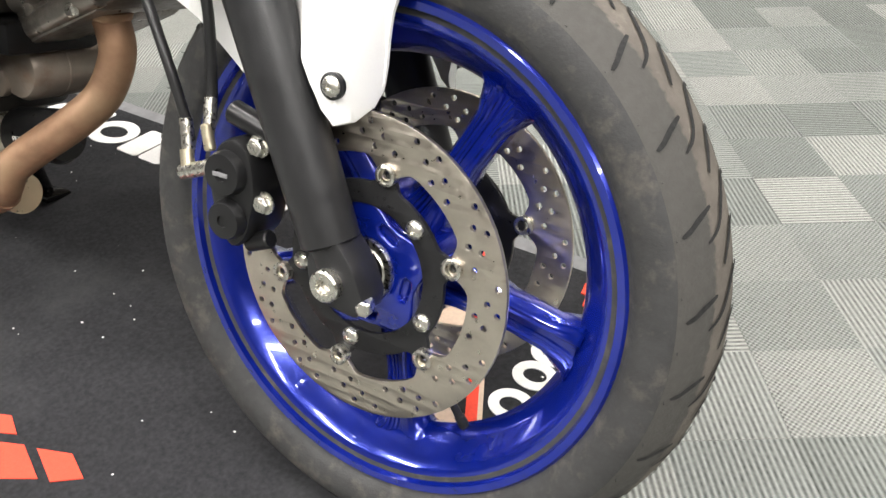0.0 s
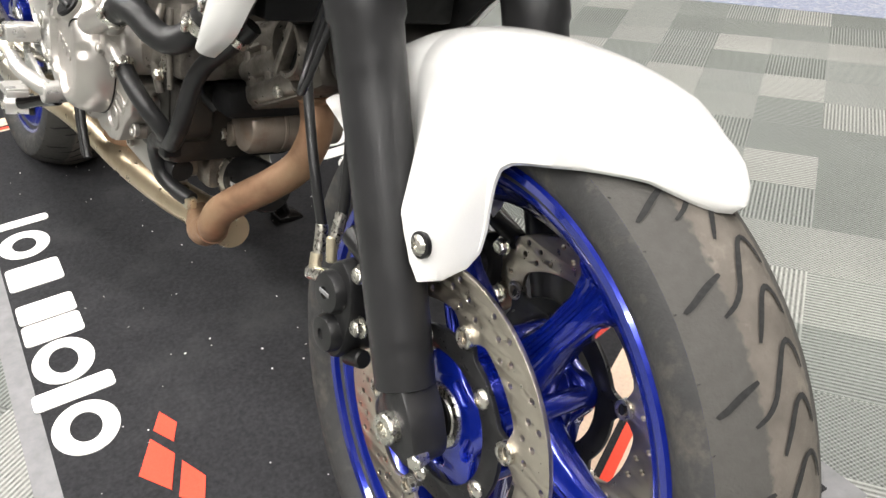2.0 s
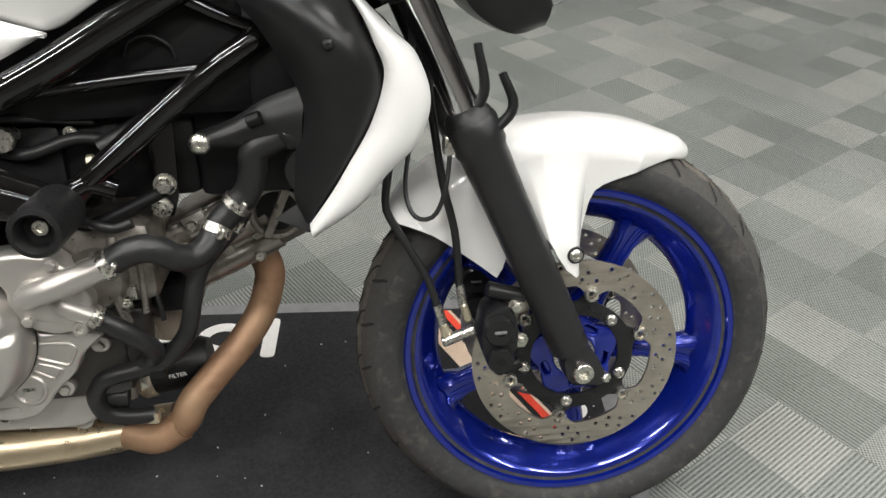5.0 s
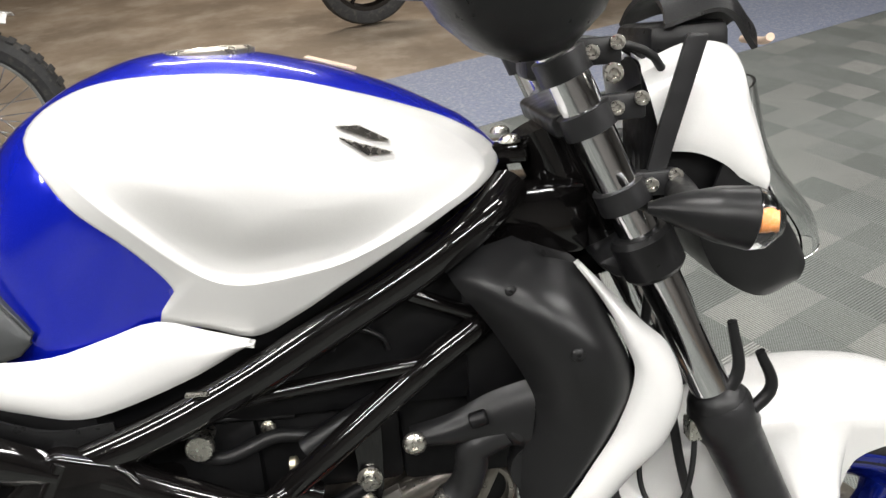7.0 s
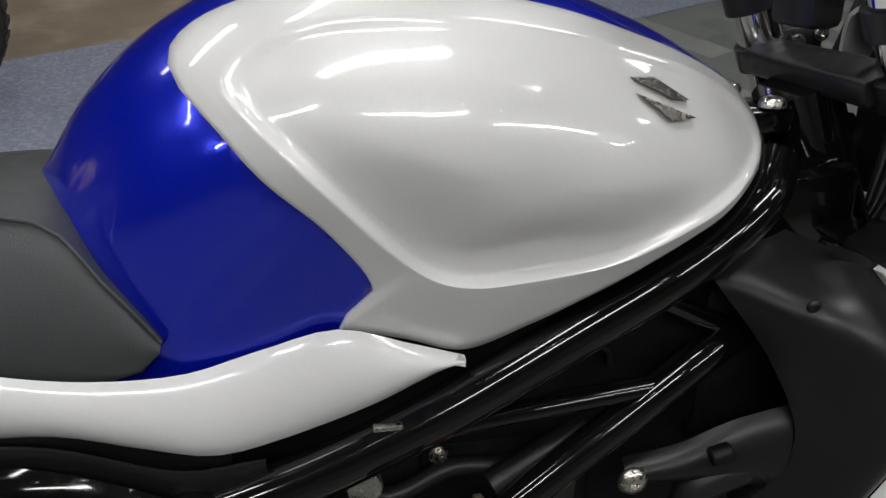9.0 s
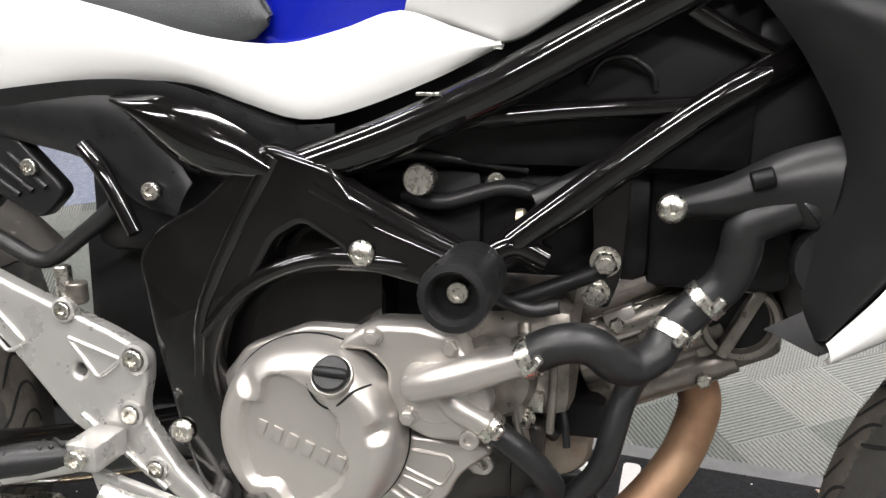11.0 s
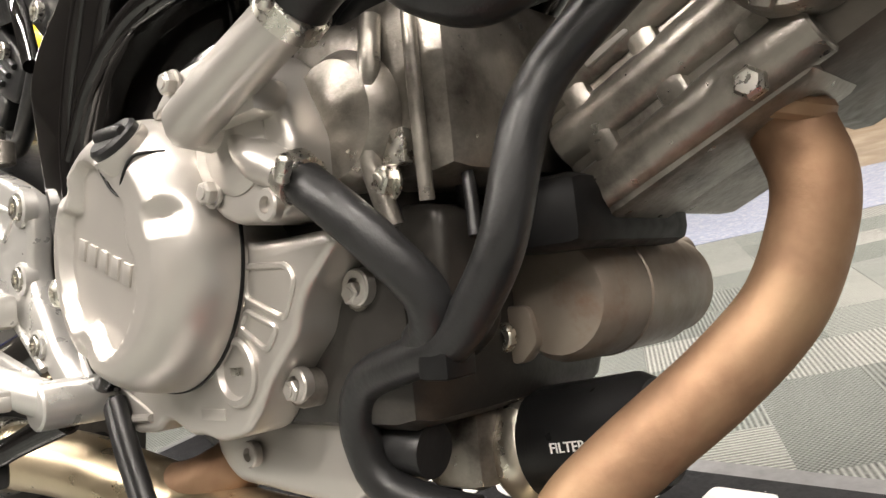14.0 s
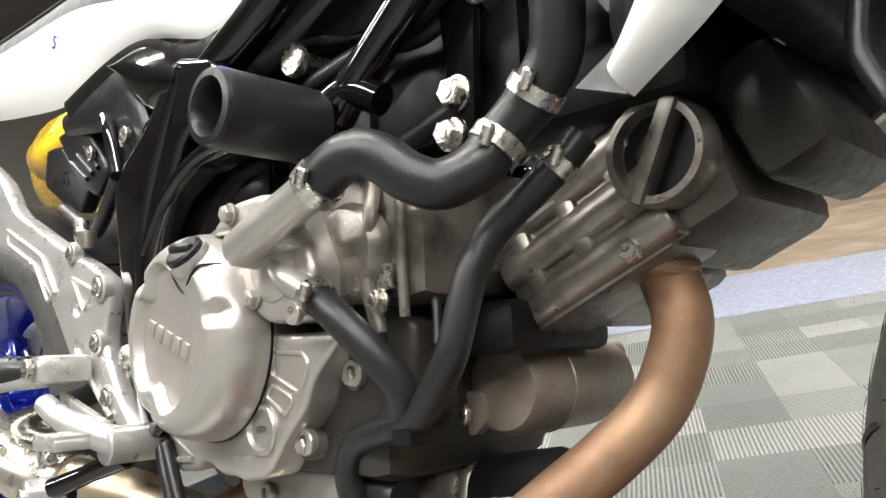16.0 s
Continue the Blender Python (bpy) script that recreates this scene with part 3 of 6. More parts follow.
def wheel(name, centre, tyre_r, half_w, rim_w, discs, parent):
    """Five-spoke cast wheel with its tyre."""
    cx, cy, cz = centre
    # rim: outer flanges, drop centre and an inner barrel
    shell = [(0.2365, -rim_w), (0.24, -rim_w + 0.003), (0.239, -rim_w + 0.009), (0.222, -rim_w + 0.012), (0.214, -rim_w + 0.02), (0.205, 0),
             (0.214, rim_w - 0.02), (0.222, rim_w - 0.012), (0.239, rim_w - 0.009), (0.24, rim_w - 0.003), (0.2365, rim_w),
             (0.230, rim_w - 0.001), (0.2275, rim_w - 0.007), (0.220, rim_w - 0.0085), (0.2165, rim_w - 0.010), (0.2105, rim_w - 0.0185), (0.1995, rim_w - 0.03), (0.19, 0.01), (0.186, 0.0),
             (0.19, -0.01), (0.1995, -rim_w + 0.03), (0.2105, -rim_w + 0.0185), (0.2165, -rim_w + 0.010), (0.220, -rim_w + 0.0085), (0.2275, -rim_w + 0.007), (0.230, -rim_w + 0.001)]
    rim = part(name, lathe(shell, centre, 96, closed=True), BLUE_RIM, parent, "gloss blue cast wheel rim")
    hub = lathe([(0.026, -0.062), (0.044, -0.06), (0.052, -0.052), (0.054, -0.04), (0.05, -0.02), (0.048, 0.0), (0.05, 0.02), (0.054, 0.04), (0.052, 0.052), (0.044, 0.06), (0.026, 0.062), (0.022, 0.06), (0.022, -0.06)], centre, 40, closed=True)
    part("hub", hub, BLUE_RIM, rim)
    star = [(cx + (.060 + .007 * math.cos(5 * (a - radians(24)))) * math.cos(a), cz + (.060 + .007 * math.cos(5 * (a - radians(24)))) * math.sin(a)) for a in (2 * math.pi * k / 120 for k in range(120))]
    slots = [ring(cx, cz, .029, 40)]
    for k in range(5):
        a0 = radians(24 + 36 + 72 * k)
        slots.append([(cx + r * math.cos(a0 + t), cz + r * math.sin(a0 + t)) for r, t in ((.040, -.2), (.0435, -.26), (.048, -.2), (.05, 0), (.048, .2), (.0435, .26), (.040, .2), (.039, 0))])
    for y in (-.066, .048):
        part("hub_face", plate(star, y, .018, slots, .003, res=2), BLUE_RIM, rim)
    part("axle_seal", lathe([(0.021, -0.069), (0.0225, -0.0675), (0.029, -0.0675), (0.03, -0.064), (0.021, -0.06)], centre, 28, closed=True), STEEL, rim, "bright bearing ring")
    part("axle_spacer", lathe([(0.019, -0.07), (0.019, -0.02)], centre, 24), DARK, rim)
    for k in range(5):
        ang = radians(60 + 72 * k)
        d = Vector((math.cos(ang), 0, math.sin(ang)))
        s = Vector((-math.sin(ang), 0, math.cos(ang)))
        bm = bmesh.new()
        rows = []
        for r, wd, th in ((0.04, 0.034, 0.034), (0.075, 0.022, 0.026), (0.12, 0.0165, 0.02), (0.165, 0.0185, 0.018), (0.188, 0.028, 0.02), (0.197, 0.04, 0.024)):
            sec = []
            for a, b_ in ((-1, -0.55), (-0.62, -1), (-0.28, -1), (-0.12, -0.72), (0.12, -0.72), (0.28, -1), (0.62, -1), (1, -0.55), (1, 0.55), (0.62, 1), (-0.62, 1), (-1, 0.55)):
                sec.append(bm.verts.new(Vector(centre) + d * r + s * (a * wd) + Vector((0, b_ * th, 0))))
            rows.append(sec)
        for a, b_ in zip(rows, rows[1:]):
            for j in range(12):
                bm.faces.new((a[j], a[(j + 1) % 12], b_[(j + 1) % 12], b_[j]))
        bm.faces.new(rows[0])
        bm.faces.new(rows[-1][::-1])
        bmesh.ops.recalc_face_normals(bm, faces=bm.faces)
        bmesh.ops.bevel(bm, geom=[e for e in bm.edges if len(e.link_faces) == 2 and e.calc_face_angle(0) > 0.6], offset=0.0025, segments=2, affect="EDGES")
        part("spoke", bm, BLUE_RIM, rim)
        # raised lugs on the hub between the spokes
        a2 = ang + radians(36)
        p = Vector(centre) + Vector((math.cos(a2) * 0.06, 0, math.sin(a2) * 0.06))
        part("hub_lug", rod(p + Vector((0, -0.05, 0)), p + Vector((0, 0.05, 0)), 0.011), BLUE_RIM, rim)
    # tyre
    dr = tyre_r - 0.3
    side = [(0.222, -half_w * 0.72), (0.233, -half_w * 0.78), (0.2415, -half_w * 0.84), (0.243, -half_w * 0.885), (0.25 + dr * 0.3, -half_w * 0.975), (0.262 + dr * 0.5, -half_w), (0.272 + dr * 0.7, -half_w * 0.985), (0.2745 + dr * 0.8, -half_w * 0.96)]
    crown = [(0.2745 + dr * 0.8, -half_w * 0.96), (0.283 + dr, -half_w * 0.8), (0.2905 + dr, -half_w * 0.58), (0.2965 + dr, -half_w * 0.32), (0.2995 + dr, -half_w * 0.1), (0.2999 + dr, 0)]
    bm = bmesh.new()
    for sgn in (1, -1):
        rows = []
        for r, y in side:
            rows.append([bm.verts.new(Vector(centre) + Vector((r * math.cos(2 * math.pi * j / 96), sgn * y, r * math.sin(2 * math.pi * j / 96)))) for j in range(96)])
        for a, b_ in zip(rows, rows[1:]):
            for j in range(96):
                bm.faces.new((a[j], a[(j + 1) % 96], b_[(j + 1) % 96], b_[j]))
    tyre = part("tyre", bm, TYRE, rim, "black tyre with brown dusty tread")
    cp = crown + [(r, -y) for r, y in crown[-2::-1]]
    bm = bmesh.new()
    rows = [[bm.verts.new(Vector(centre) + Vector((r * math.cos(2 * math.pi * j / 192), y, r * math.sin(2 * math.pi * j / 192)))) for j in range(192)] for r, y in cp]
    for a, b_ in zip(rows, rows[1:]):
        for j in range(192):
            bm.faces.new((a[j], a[(j + 1) % 192], b_[(j + 1) % 192], b_[j]))
    part("tread", bm, TREAD, rim, "brown dusty scuffed tread")
    ys, rs = [y for r, y in cp], [r for r, y in cp]

    def radius_at(y):
        return float(np.interp(y, ys, rs))

    bm = bmesh.new()
    f = half_w / 0.06
    count = 54
    for k in range(count):
        s0 = 2 * math.pi * 0.3 * k / count
        hook = [(0.025, -0.014), (0.0235, -0.004), (0.018, 0.004), (0.01, 0.0045), (0.0035, -0.003), (-0.003, -0.015), (-0.009, -0.027), (-0.017, -0.036), (-0.026, -0.041)]
        groove_line(bm, [((a - 0.008) * f, s0 + b_) for a, b_ in (hook if k % 2 == 0 else hook[:7])], centre, radius_at, 0.0021)
        if k % 2 == 0:
            groove_line(bm, [(-0.026 * f, s0 - 0.014), (-0.038 * f, s0 - 0.02), (-0.053 * f, s0 - 0.031)], centre, radius_at, 0.0023)
            groove_line(bm, [(0.04 * f, s0 - 0.02), (0.047 * f, s0 - 0.034)], centre, radius_at, 0.0014)
    g = part("tread_groove", bm, GROOVE, rim, "curved tread grooves")
    g["kind"] = "stuff"
    # little moulding whiskers along the shoulder
    bm = bmesh.new()
    for k in range(40):
        a = 2 * math.pi * (k + 0.3) / 40
        p = Vector(centre) + Vector((math.cos(a) * (0.276 + dr), -half_w * 0.945, math.sin(a) * (0.276 + dr)))
        tube([p, p + Vector((math.cos(a) * 0.001, -0.0035, math.sin(a) * 0.001))], 0.0004, straight=True, sides=5, bm=bm)
    w = part("rubber_whisker", bm, GROOVE, rim)
    w["kind"] = "stuff"
    a = radians(-62)
    p = Vector(centre) + Vector((math.cos(a) * 0.19, -0.004, math.sin(a) * 0.19))
    q = Vector(centre) + Vector((math.cos(a) * 0.155, -0.012, math.sin(a) * 0.155))
    part("valve_stem", tube([p, p.lerp(q, 0.4), p.lerp(q, 0.42), q], [0.0055, 0.0055, 0.0045, 0.004], straight=True), RUBBER, rim, "black rubber valve stem")
    return rim


def wavy_ring(r_in, tab_r, tabs, start, n=180):
    """The inner contour of a disc, dipping to each button."""
    out = []
    for j in range(n):
        a = 2 * math.pi * j / n
        d = min(abs((a - start - 2 * math.pi * k / tabs + math.pi) % (2 * math.pi) - math.pi) for k in range(tabs))
        f = max(0.0, 1 - d / 0.24)
        f = f * f * (3 - 2 * f)
        r = r_in + (tab_r - r_in) * f
        out.append((r * math.cos(a), r * math.sin(a)))
    return out


def brake_disc(y, sgn, parent):
    """A floating disc: drilled ring, black carrier, six buttons and five bolts."""
    cx, _, cz = AXLE
    holes = [[(cx + a, cz + b_) for a, b_ in wavy_ring(0.1085, 0.091, 6, radians(18))]]
    for k in range(36):
        a = 2 * math.pi * k / 36
        for r, off in ((0.1375, 0.0), (0.1275, 0.35), (0.117, 0.7)):
            if (k + int(off * 3)) % 3 == 2:
                continue
            aa = a + off * 2 * math.pi / 36
            holes.append(ring(cx + r * math.cos(aa), cz + r * math.sin(aa), 0.0029, 10))
    for k in range(6):
        a = radians(18 + 60 * k)
        holes.append(ring(cx + 0.0965 * math.cos(a), cz + 0.0965 * math.sin(a), 0.004, 12))
    d = part("brake_disc", plate(ring(cx, cz, 0.1455, 120), y, 0.0045, holes, 0.0005), DISC, parent, "drilled steel brake disc with light rust stains")
    out = []
    for j in range(180):
        a = 2 * math.pi * j / 180
        dd = min(abs((a - radians(18 + 60 * k) + math.pi) % (2 * math.pi) - math.pi) for k in range(6))
        f = max(0.0, 1 - dd / 0.2)
        f = f * f * (3 - 2 * f)
        out.append((cx + (0.0835 + 0.0145 * f) * math.cos(a), cz + (0.0835 + 0.0145 * f) * math.sin(a)))
    win = [ring(cx, cz, 0.0625, 60)]
    part("carrier", plate(out, y + sgn * 0.003, 0.005, win, 0.0006), CARRIER, d, "black disc carrier")
    for k in range(6):
        a = radians(18 + 60 * k)
        bm = lathe([(0.0098, -0.0035), (0.0098, 0.005), (0.0062, 0.005), (0.0058, -0.004), (0.0075, -0.0045)], (cx + 0.0965 * math.cos(a), y, cz + 0.0965 * math.sin(a)), 24, closed=True)
        part("button", bm, STEEL, d, "silver floating button")
    for k in range(5):
        a = radians(46 + 72 * k)
        bolt("disc_bolt", cx + 0.0725 * math.cos(a), y + 0.003, cz + 0.0725 * math.sin(a), 0.0088, d, kind="dome")
    return d


def fork_point(s, y=0.0, ahead=0.0):
    """A point s metres up the fork from the axle."""
    d = Vector((-0.387, 0, 0.922))
    f = Vector((0.922, 0, 0.387))
    return Vector(AXLE) + d * s + f * ahead + Vector((0, y, 0))


def fork(sgn):
    y = 0.098 * sgn
    leg = part("fork_leg", tube([fork_point(-0.02, y), fork_point(0.03, y), fork_point(0.033, y), fork_point(0.10, y), fork_point(0.26, y), fork_point(0.335, y), fork_point(0.342, y), fork_point(0.372, y), fork_point(0.378, y)],
                               [0.019, 0.021, 0.0265, 0.0275, 0.0285, 0.0305, 0.0335, 0.0335, 0.031], straight=True, sides=32), FORK_BLACK, bike, "satin black lower fork leg")
    part("stanchion", tube([fork_point(0.37, y), fork_point(0.78, y)], 0.0205, straight=True, sides=28), CHROME, leg, "chromed fork stanchion")
    part("dust_seal", tube([fork_point(0.376, y), fork_point(0.384, y), fork_point(0.392, y), fork_point(0.394, y)], [0.031, 0.029, 0.024, 0.0205], straight=True, sides=28), RUBBER, leg)
    # axle clamp foot
    foot = rounded([(-0.026, 0.02), (-0.02, -0.014), (-0.002, -0.022), (0.03, -0.026), (0.035, -0.01), (0.022, 0.02), (0.0, 0.045)], 0.01)
    part("axle_clamp", plate([(AXLE[0] + a, AXLE[2] + b_) for a, b_ in foot], y - 0.019, 0.038, bevel=0.003), FORK_BLACK, leg)
    if sgn < 0:
        bolt("axle_bolt", 0.0, y - 0.019, 0.297, 0.0145, leg, kind="socket", label="silver hollow axle bolt")
        p = Vector((0.03, y - 0.004, 0.283))
        part("pinch_bolt", rod(p, p + Vector((0.006, -0.016, 0)), 0.0075, sides=6), STEEL, leg)
    part("fork_gaiter_ring", tube([fork_point(0.535, y), fork_point(0.54, y), fork_point(0.575, y), fork_point(0.58, y)], [0.027, 0.031, 0.031, 0.027], straight=True, sides=28), PLASTIC, leg, "black plastic fork ring")
    return leg


# the bars are turned a little towards the near side
STEER = Matrix.Translation((0.008, -0.001, 0.295)) @ pose(0, 0, 0, 0, 0, -3.2) @ Matrix.Translation((-AXLE[0], -AXLE[1], -AXLE[2]))
for turned in (wheel("front_wheel", AXLE, 0.305, 0.058, 0.05, True, bike), brake_disc(-0.071, 1, bike), brake_disc(0.0675, -1, bike)):
    turned.matrix_local = STEER
for sg in (-1, 1):
    fork(sg)
wheel("rear_wheel", REAR_AXLE, 0.312, 0.08, 0.065, False, bike)


def caliper(sgn):
    y = sgn * 0.085
    c = part("brake_caliper", plate(rounded([(-0.128, 0.315), (-0.138, 0.35), (-0.13, 0.392), (-0.105, 0.405), (-0.088, 0.385), (-0.085, 0.35), (-0.095, 0.31), (-0.112, 0.295)], 0.012), y - 0.028, 0.056, bevel=0.006), PLASTIC_GREY, bike, "dusty grey-black brake caliper")
    for x, z, r in ((-0.113, 0.37, 0.0205), (-0.112, 0.327, 0.0185)):
        part("piston_housing", lathe([(r, y - 0.02), (r, y - 0.033), (r * 0.9, y - 0.038), (r * 0.3, y - 0.039), (r * 0.28, y - 0.037), (0.001, y - 0.037)], (x, 0, z), 28), PLASTIC_GREY, c)
    part("caliper_arm", rod((-0.075, y - 0.008, 0.405), (-0.125, y - 0.008, 0.42), 0.011), PLASTIC_GREY, c)
    part("slide_pin", rod((-0.08, y - 0.01, 0.31), (-0.105, y - 0.01, 0.3), 0.009), PLASTIC_GREY, c)
    for x, z in ((-0.082, 0.346), (-0.088, 0.397)):
        bolt("caliper_bolt", x, y - 0.016, z, 0.0105, c, kind="hex", label="silver hex bolt")
    part("mark", block(-0.121, -0.105, y - 0.0397, y - 0.0385, 0.3685, 0.3725, 0.0003), MAT_EDGE, c)
    part("banjo_bolt", rod((-0.142, y - 0.012, 0.366), (-0.186, y - 0.01, 0.35), 0.0075, sides=10), STEEL, c, "pale zinc banjo bolt")
    part("banjo", tube([(-0.178, y - 0.01, 0.353), (-0.183, y - 0.006, 0.372)], 0.0065, straight=True), BRASS, c)
    part("bleed_nipple", rod((-0.15, y - 0.01, 0.378), (-0.157, y - 0.008, 0.402), 0.0055), BRASS, c)
    return c


caliper(-1)
caliper(1)
part("brake_hose", tube([(-.183, -.088, .376), (-.188, -.084, .392), (-.202, -.088, .44), (-.224, -.085, .483), (-.246, -.08, .525), (-.249, -.078, .55), (-.235, -.07, .62), (-.205, -.06, .74), (-.2, -.05, .86)], 0.0052, 44), RUBBER, bike, "black rubber brake hose")
part("brake_hose", tube([(-.156, -.09, .40), (-.159, -.082, .42), (-.163, -.08, .494), (-.1745, -.08, .55), (-.18, -.075, .59), (-.19, -.06, .70), (-.19, -.05, .80)], 0.0052, 36), RUBBER, bike, "black rubber brake hose")
part("hose_ferrule", rod((-.1825, -.089, .37), (-.19, -.084, .40), 0.0062), STEEL, bike)
part("hose_ferrule", rod((-.1555, -.091, .395), (-.1595, -.083, .425), 0.0058), STEEL, bike)
part("sensor_cable", tube([(-0.165, -0.09, 0.66), (-0.175, -0.11, 0.58), (-0.192, -0.115, 0.535), (-0.215, -0.105, 0.53), (-0.225, -0.09, 0.56), (-0.215, -0.075, 0.62)], 0.003, 32), RUBBER, bike)
part("hose_clip", block(-0.178, -0.148, -0.108, -0.088, 0.604, 0.628, 0.003), STEEL, bike)


def fender():
    """White front mudguard: one shell over the tyre whose sides run down into a leg on each fork."""
    cx, _, cz = AXLE
    n, m = 220, 26
    ang_k = [56, 57, 59, 63.6, 70, 76.5, 82.5, 85, 86.2, 87, 87.6, 88.8, 91, 95, 99.5, 102.5, 104, 106, 110, 116, 126, 131, 133, 135, 138]
    edge_k = [.313, .309, .306, .301, .283, .264, .249, .239, .224, .2, .166, .146, .136, .1335, .146, .168, .188, .2, .205, .195, .17, .165, .215, .27, .315]
    top_k = ([56, 56.6, 58, 61, 66, 74, 82, 90, 98, 105, 115, 125, 132, 138], [.317, .3205, .325, .3285, .327, .327, .326, .326, .328, .331, .334, .335, .334, .328])
    bm = bmesh.new()
    rows = []
    for i in range(n + 1):
        deg = 56 + (138 - 56) * i / n
        ang = radians(deg)
        R = float(np.interp(deg, *top_k))
        e = min(float(np.interp(deg, ang_k, edge_k)), R - .004)
        nose = min(1.0, (deg - 55.85) / 18)
        rear = min(1, max(0, (deg - 100) / 10))
        flare = 1 - min(1, max(0, (deg - 104) / 8))
        curl = min(1, max(0, (95 - deg) / 7)) ** 2
        drop = .034 + .022 * rear
        w = (.079 - .013 * rear) * nose ** .6
        half = []
        for j in range(m + 1):
            f = j / m
            if f < .5:
                a = f / .5 * math.pi / 2
                half.append((R - drop * (1 - math.cos(a)) * min(1, (R - e) / drop), w * math.sin(a) ** .9))
            else:
                g = (f - .5) / .5
                r0 = R - drop * min(1, (R - e) / drop)
                r = r0 + (e - r0) * g
                half.append((r, w + ((.106 - w) * flare * (1 - curl) - .018 * curl) * max(0, min(1, (.285 - r) / .1)) * nose))
        row = [(-y, r) for r, y in half[::-1]] + [(y, r) for r, y in half[1:]]
        rows.append([Vector((cx + r * math.cos(ang), y, cz + r * math.sin(ang))) for y, r in row])
    k = len(rows[0])
    vt = [[bm.verts.new(q) for q in r_] for r_ in rows]
    inn = [[bm.verts.new(Vector((cx, 0, cz)) + (q - Vector((cx, 0, cz))) * .99 - Vector((0, q.y * .035, 0))) for q in r_] for r_ in rows]
    for i in range(n):
        for j in range(k - 1):
            bm.faces.new((vt[i][j], vt[i + 1][j], vt[i + 1][j + 1], vt[i][j + 1]))
            bm.faces.new((inn[i][j], inn[i][j + 1], inn[i + 1][j + 1], inn[i + 1][j]))
        bm.faces.new((vt[i][0], inn[i][0], inn[i + 1][0], vt[i + 1][0]))
        bm.faces.new((vt[i][-1], vt[i + 1][-1], inn[i + 1][-1], inn[i][-1]))
    for j in range(k - 1):
        bm.faces.new((vt[0][j], inn[0][j], inn[0][j + 1], vt[0][j + 1]))
        bm.faces.new((vt[n][j], vt[n][j + 1], inn[n][j + 1], inn[n][j]))
    f = part("front_mudguard", bm, WHITE, bike, "pearl white plastic front mudguard")
    for sgn in (-1, 1):
        part("washer", lathe([(.0112, sgn * .104), (.0112, sgn * .108), (.0085, sgn * .109), (.0085, sgn * .105)], (-.013, 0, .462), 28, closed=True), CARRIER, f)
    bolt("mudguard_bolt", -.013, -.1075, .462, .009, f, kind="dome")
    f.matrix_local = Matrix.Translation((.002, 0, .001))
    return f


fender()


# ---------- fuel tank, white side panels, seat and tail cowl ----------
def tank_top(x):
    return float(np.interp(x, [-.89, -.87, -.84, -.80, -.755, -.702, -.672, -.617, -.565, -.503, -.44, -.37, -.335], [.875, .912, .951, .985, 1.01, 1.028, 1.033, 1.032, 1.024, 1.006, .981, .942, .902]))


def tank_half(x):
    return float(np.interp(x, [-.89, -.86, -.80, -.7, -.6, -.5, -.42, -.37, -.338], [.05, .076, .117, .149, .162, .157, .13, .09, .05]))


def tank_skin(x, z):
    """Half the tank's width at a point of its side."""
    x2 = [x - 0.012, x, x + 0.012]
    d = max(sum(tank_top(q) for q in x2) / 3 - z, 0)
    a = min(d / 0.115, 1)
    u = d - 0.12
    tuck = float(np.interp(x, [-.83, -.70], [.15, .42])) * ((u + math.sqrt(u * u + 0.0016)) / 2 - 0.003)
    return sum(tank_half(q) for q in x2) / 3 * math.sqrt(max(0, 1 - (1 - a) ** 2)) - max(0, tuck)


def tank_low(x):
    return float(np.interp(x, [-.89, -.85, -.81, -.76, -.70, -.64, -.60, -.55, -.5, -.42, -.37, -.336], [.80, .76, .722, .724, .742, .786, .787, .808, .838, .882, .9, .9]))


PANEL = [(-.78, .975), (-.773, .986), (-.754, .998), (-.721, 1.009), (-.677, 1.014), (-.62, 1.013), (-.574, 1.008), (-.53, .999), (-.484, .985), (-.437, .968), (-.393, .948), (-.36, .926), (-.346, .909), (-.35, .896), (-.368, .886),
         (-.416, .869), (-.461, .845), (-.506, .819), (-.55, .79), (-.597, .767), (-.64, .779), (-.688, .792), (-.676, .802), (-.662, .82), (-.664, .834), (-.675, .853), (-.695, .879), (-.726, .909), (-.751, .938), (-.768, .954), (-.777, .965)]
FOLD = [(-.738, .977), (-.722, .987), (-.688, .997), (-.637, .999), (-.586, .995), (-.528, .985), (-.463, .968), (-.41, .946), (-.376, .922), (-.364, .902), (-.387, .888), (-.418, .878), (-.466, .857), (-.511, .841), (-.563, .831), (-.598, .829),
        (-.625, .837), (-.653, .861), (-.688, .9), (-.715, .929), (-.735, .948), (-.745, .963)]
PANEL_MID = Vector((-0.565, 0.90))


def radial(outline, n):
    """Distance from the panel's middle to a closed outline, by direction."""
    pts = closed_curve(outline, 0)
    polar = sorted((math.atan2(q[1] - PANEL_MID.y, q[0] - PANEL_MID.x), math.hypot(q[0] - PANEL_MID.x, q[1] - PANEL_MID.y)) for q in pts)
    an, ra = [p[0] for p in polar], [p[1] for p in polar]
    an = [an[-1] - 2 * math.pi] + an + [an[0] + 2 * math.pi]
    ra = [ra[-1]] + ra + [ra[0]]
    return [float(np.interp(-math.pi + 2 * math.pi * k / n, an, ra)) for k in range(n)]


PANEL_R = radial(PANEL, 160)


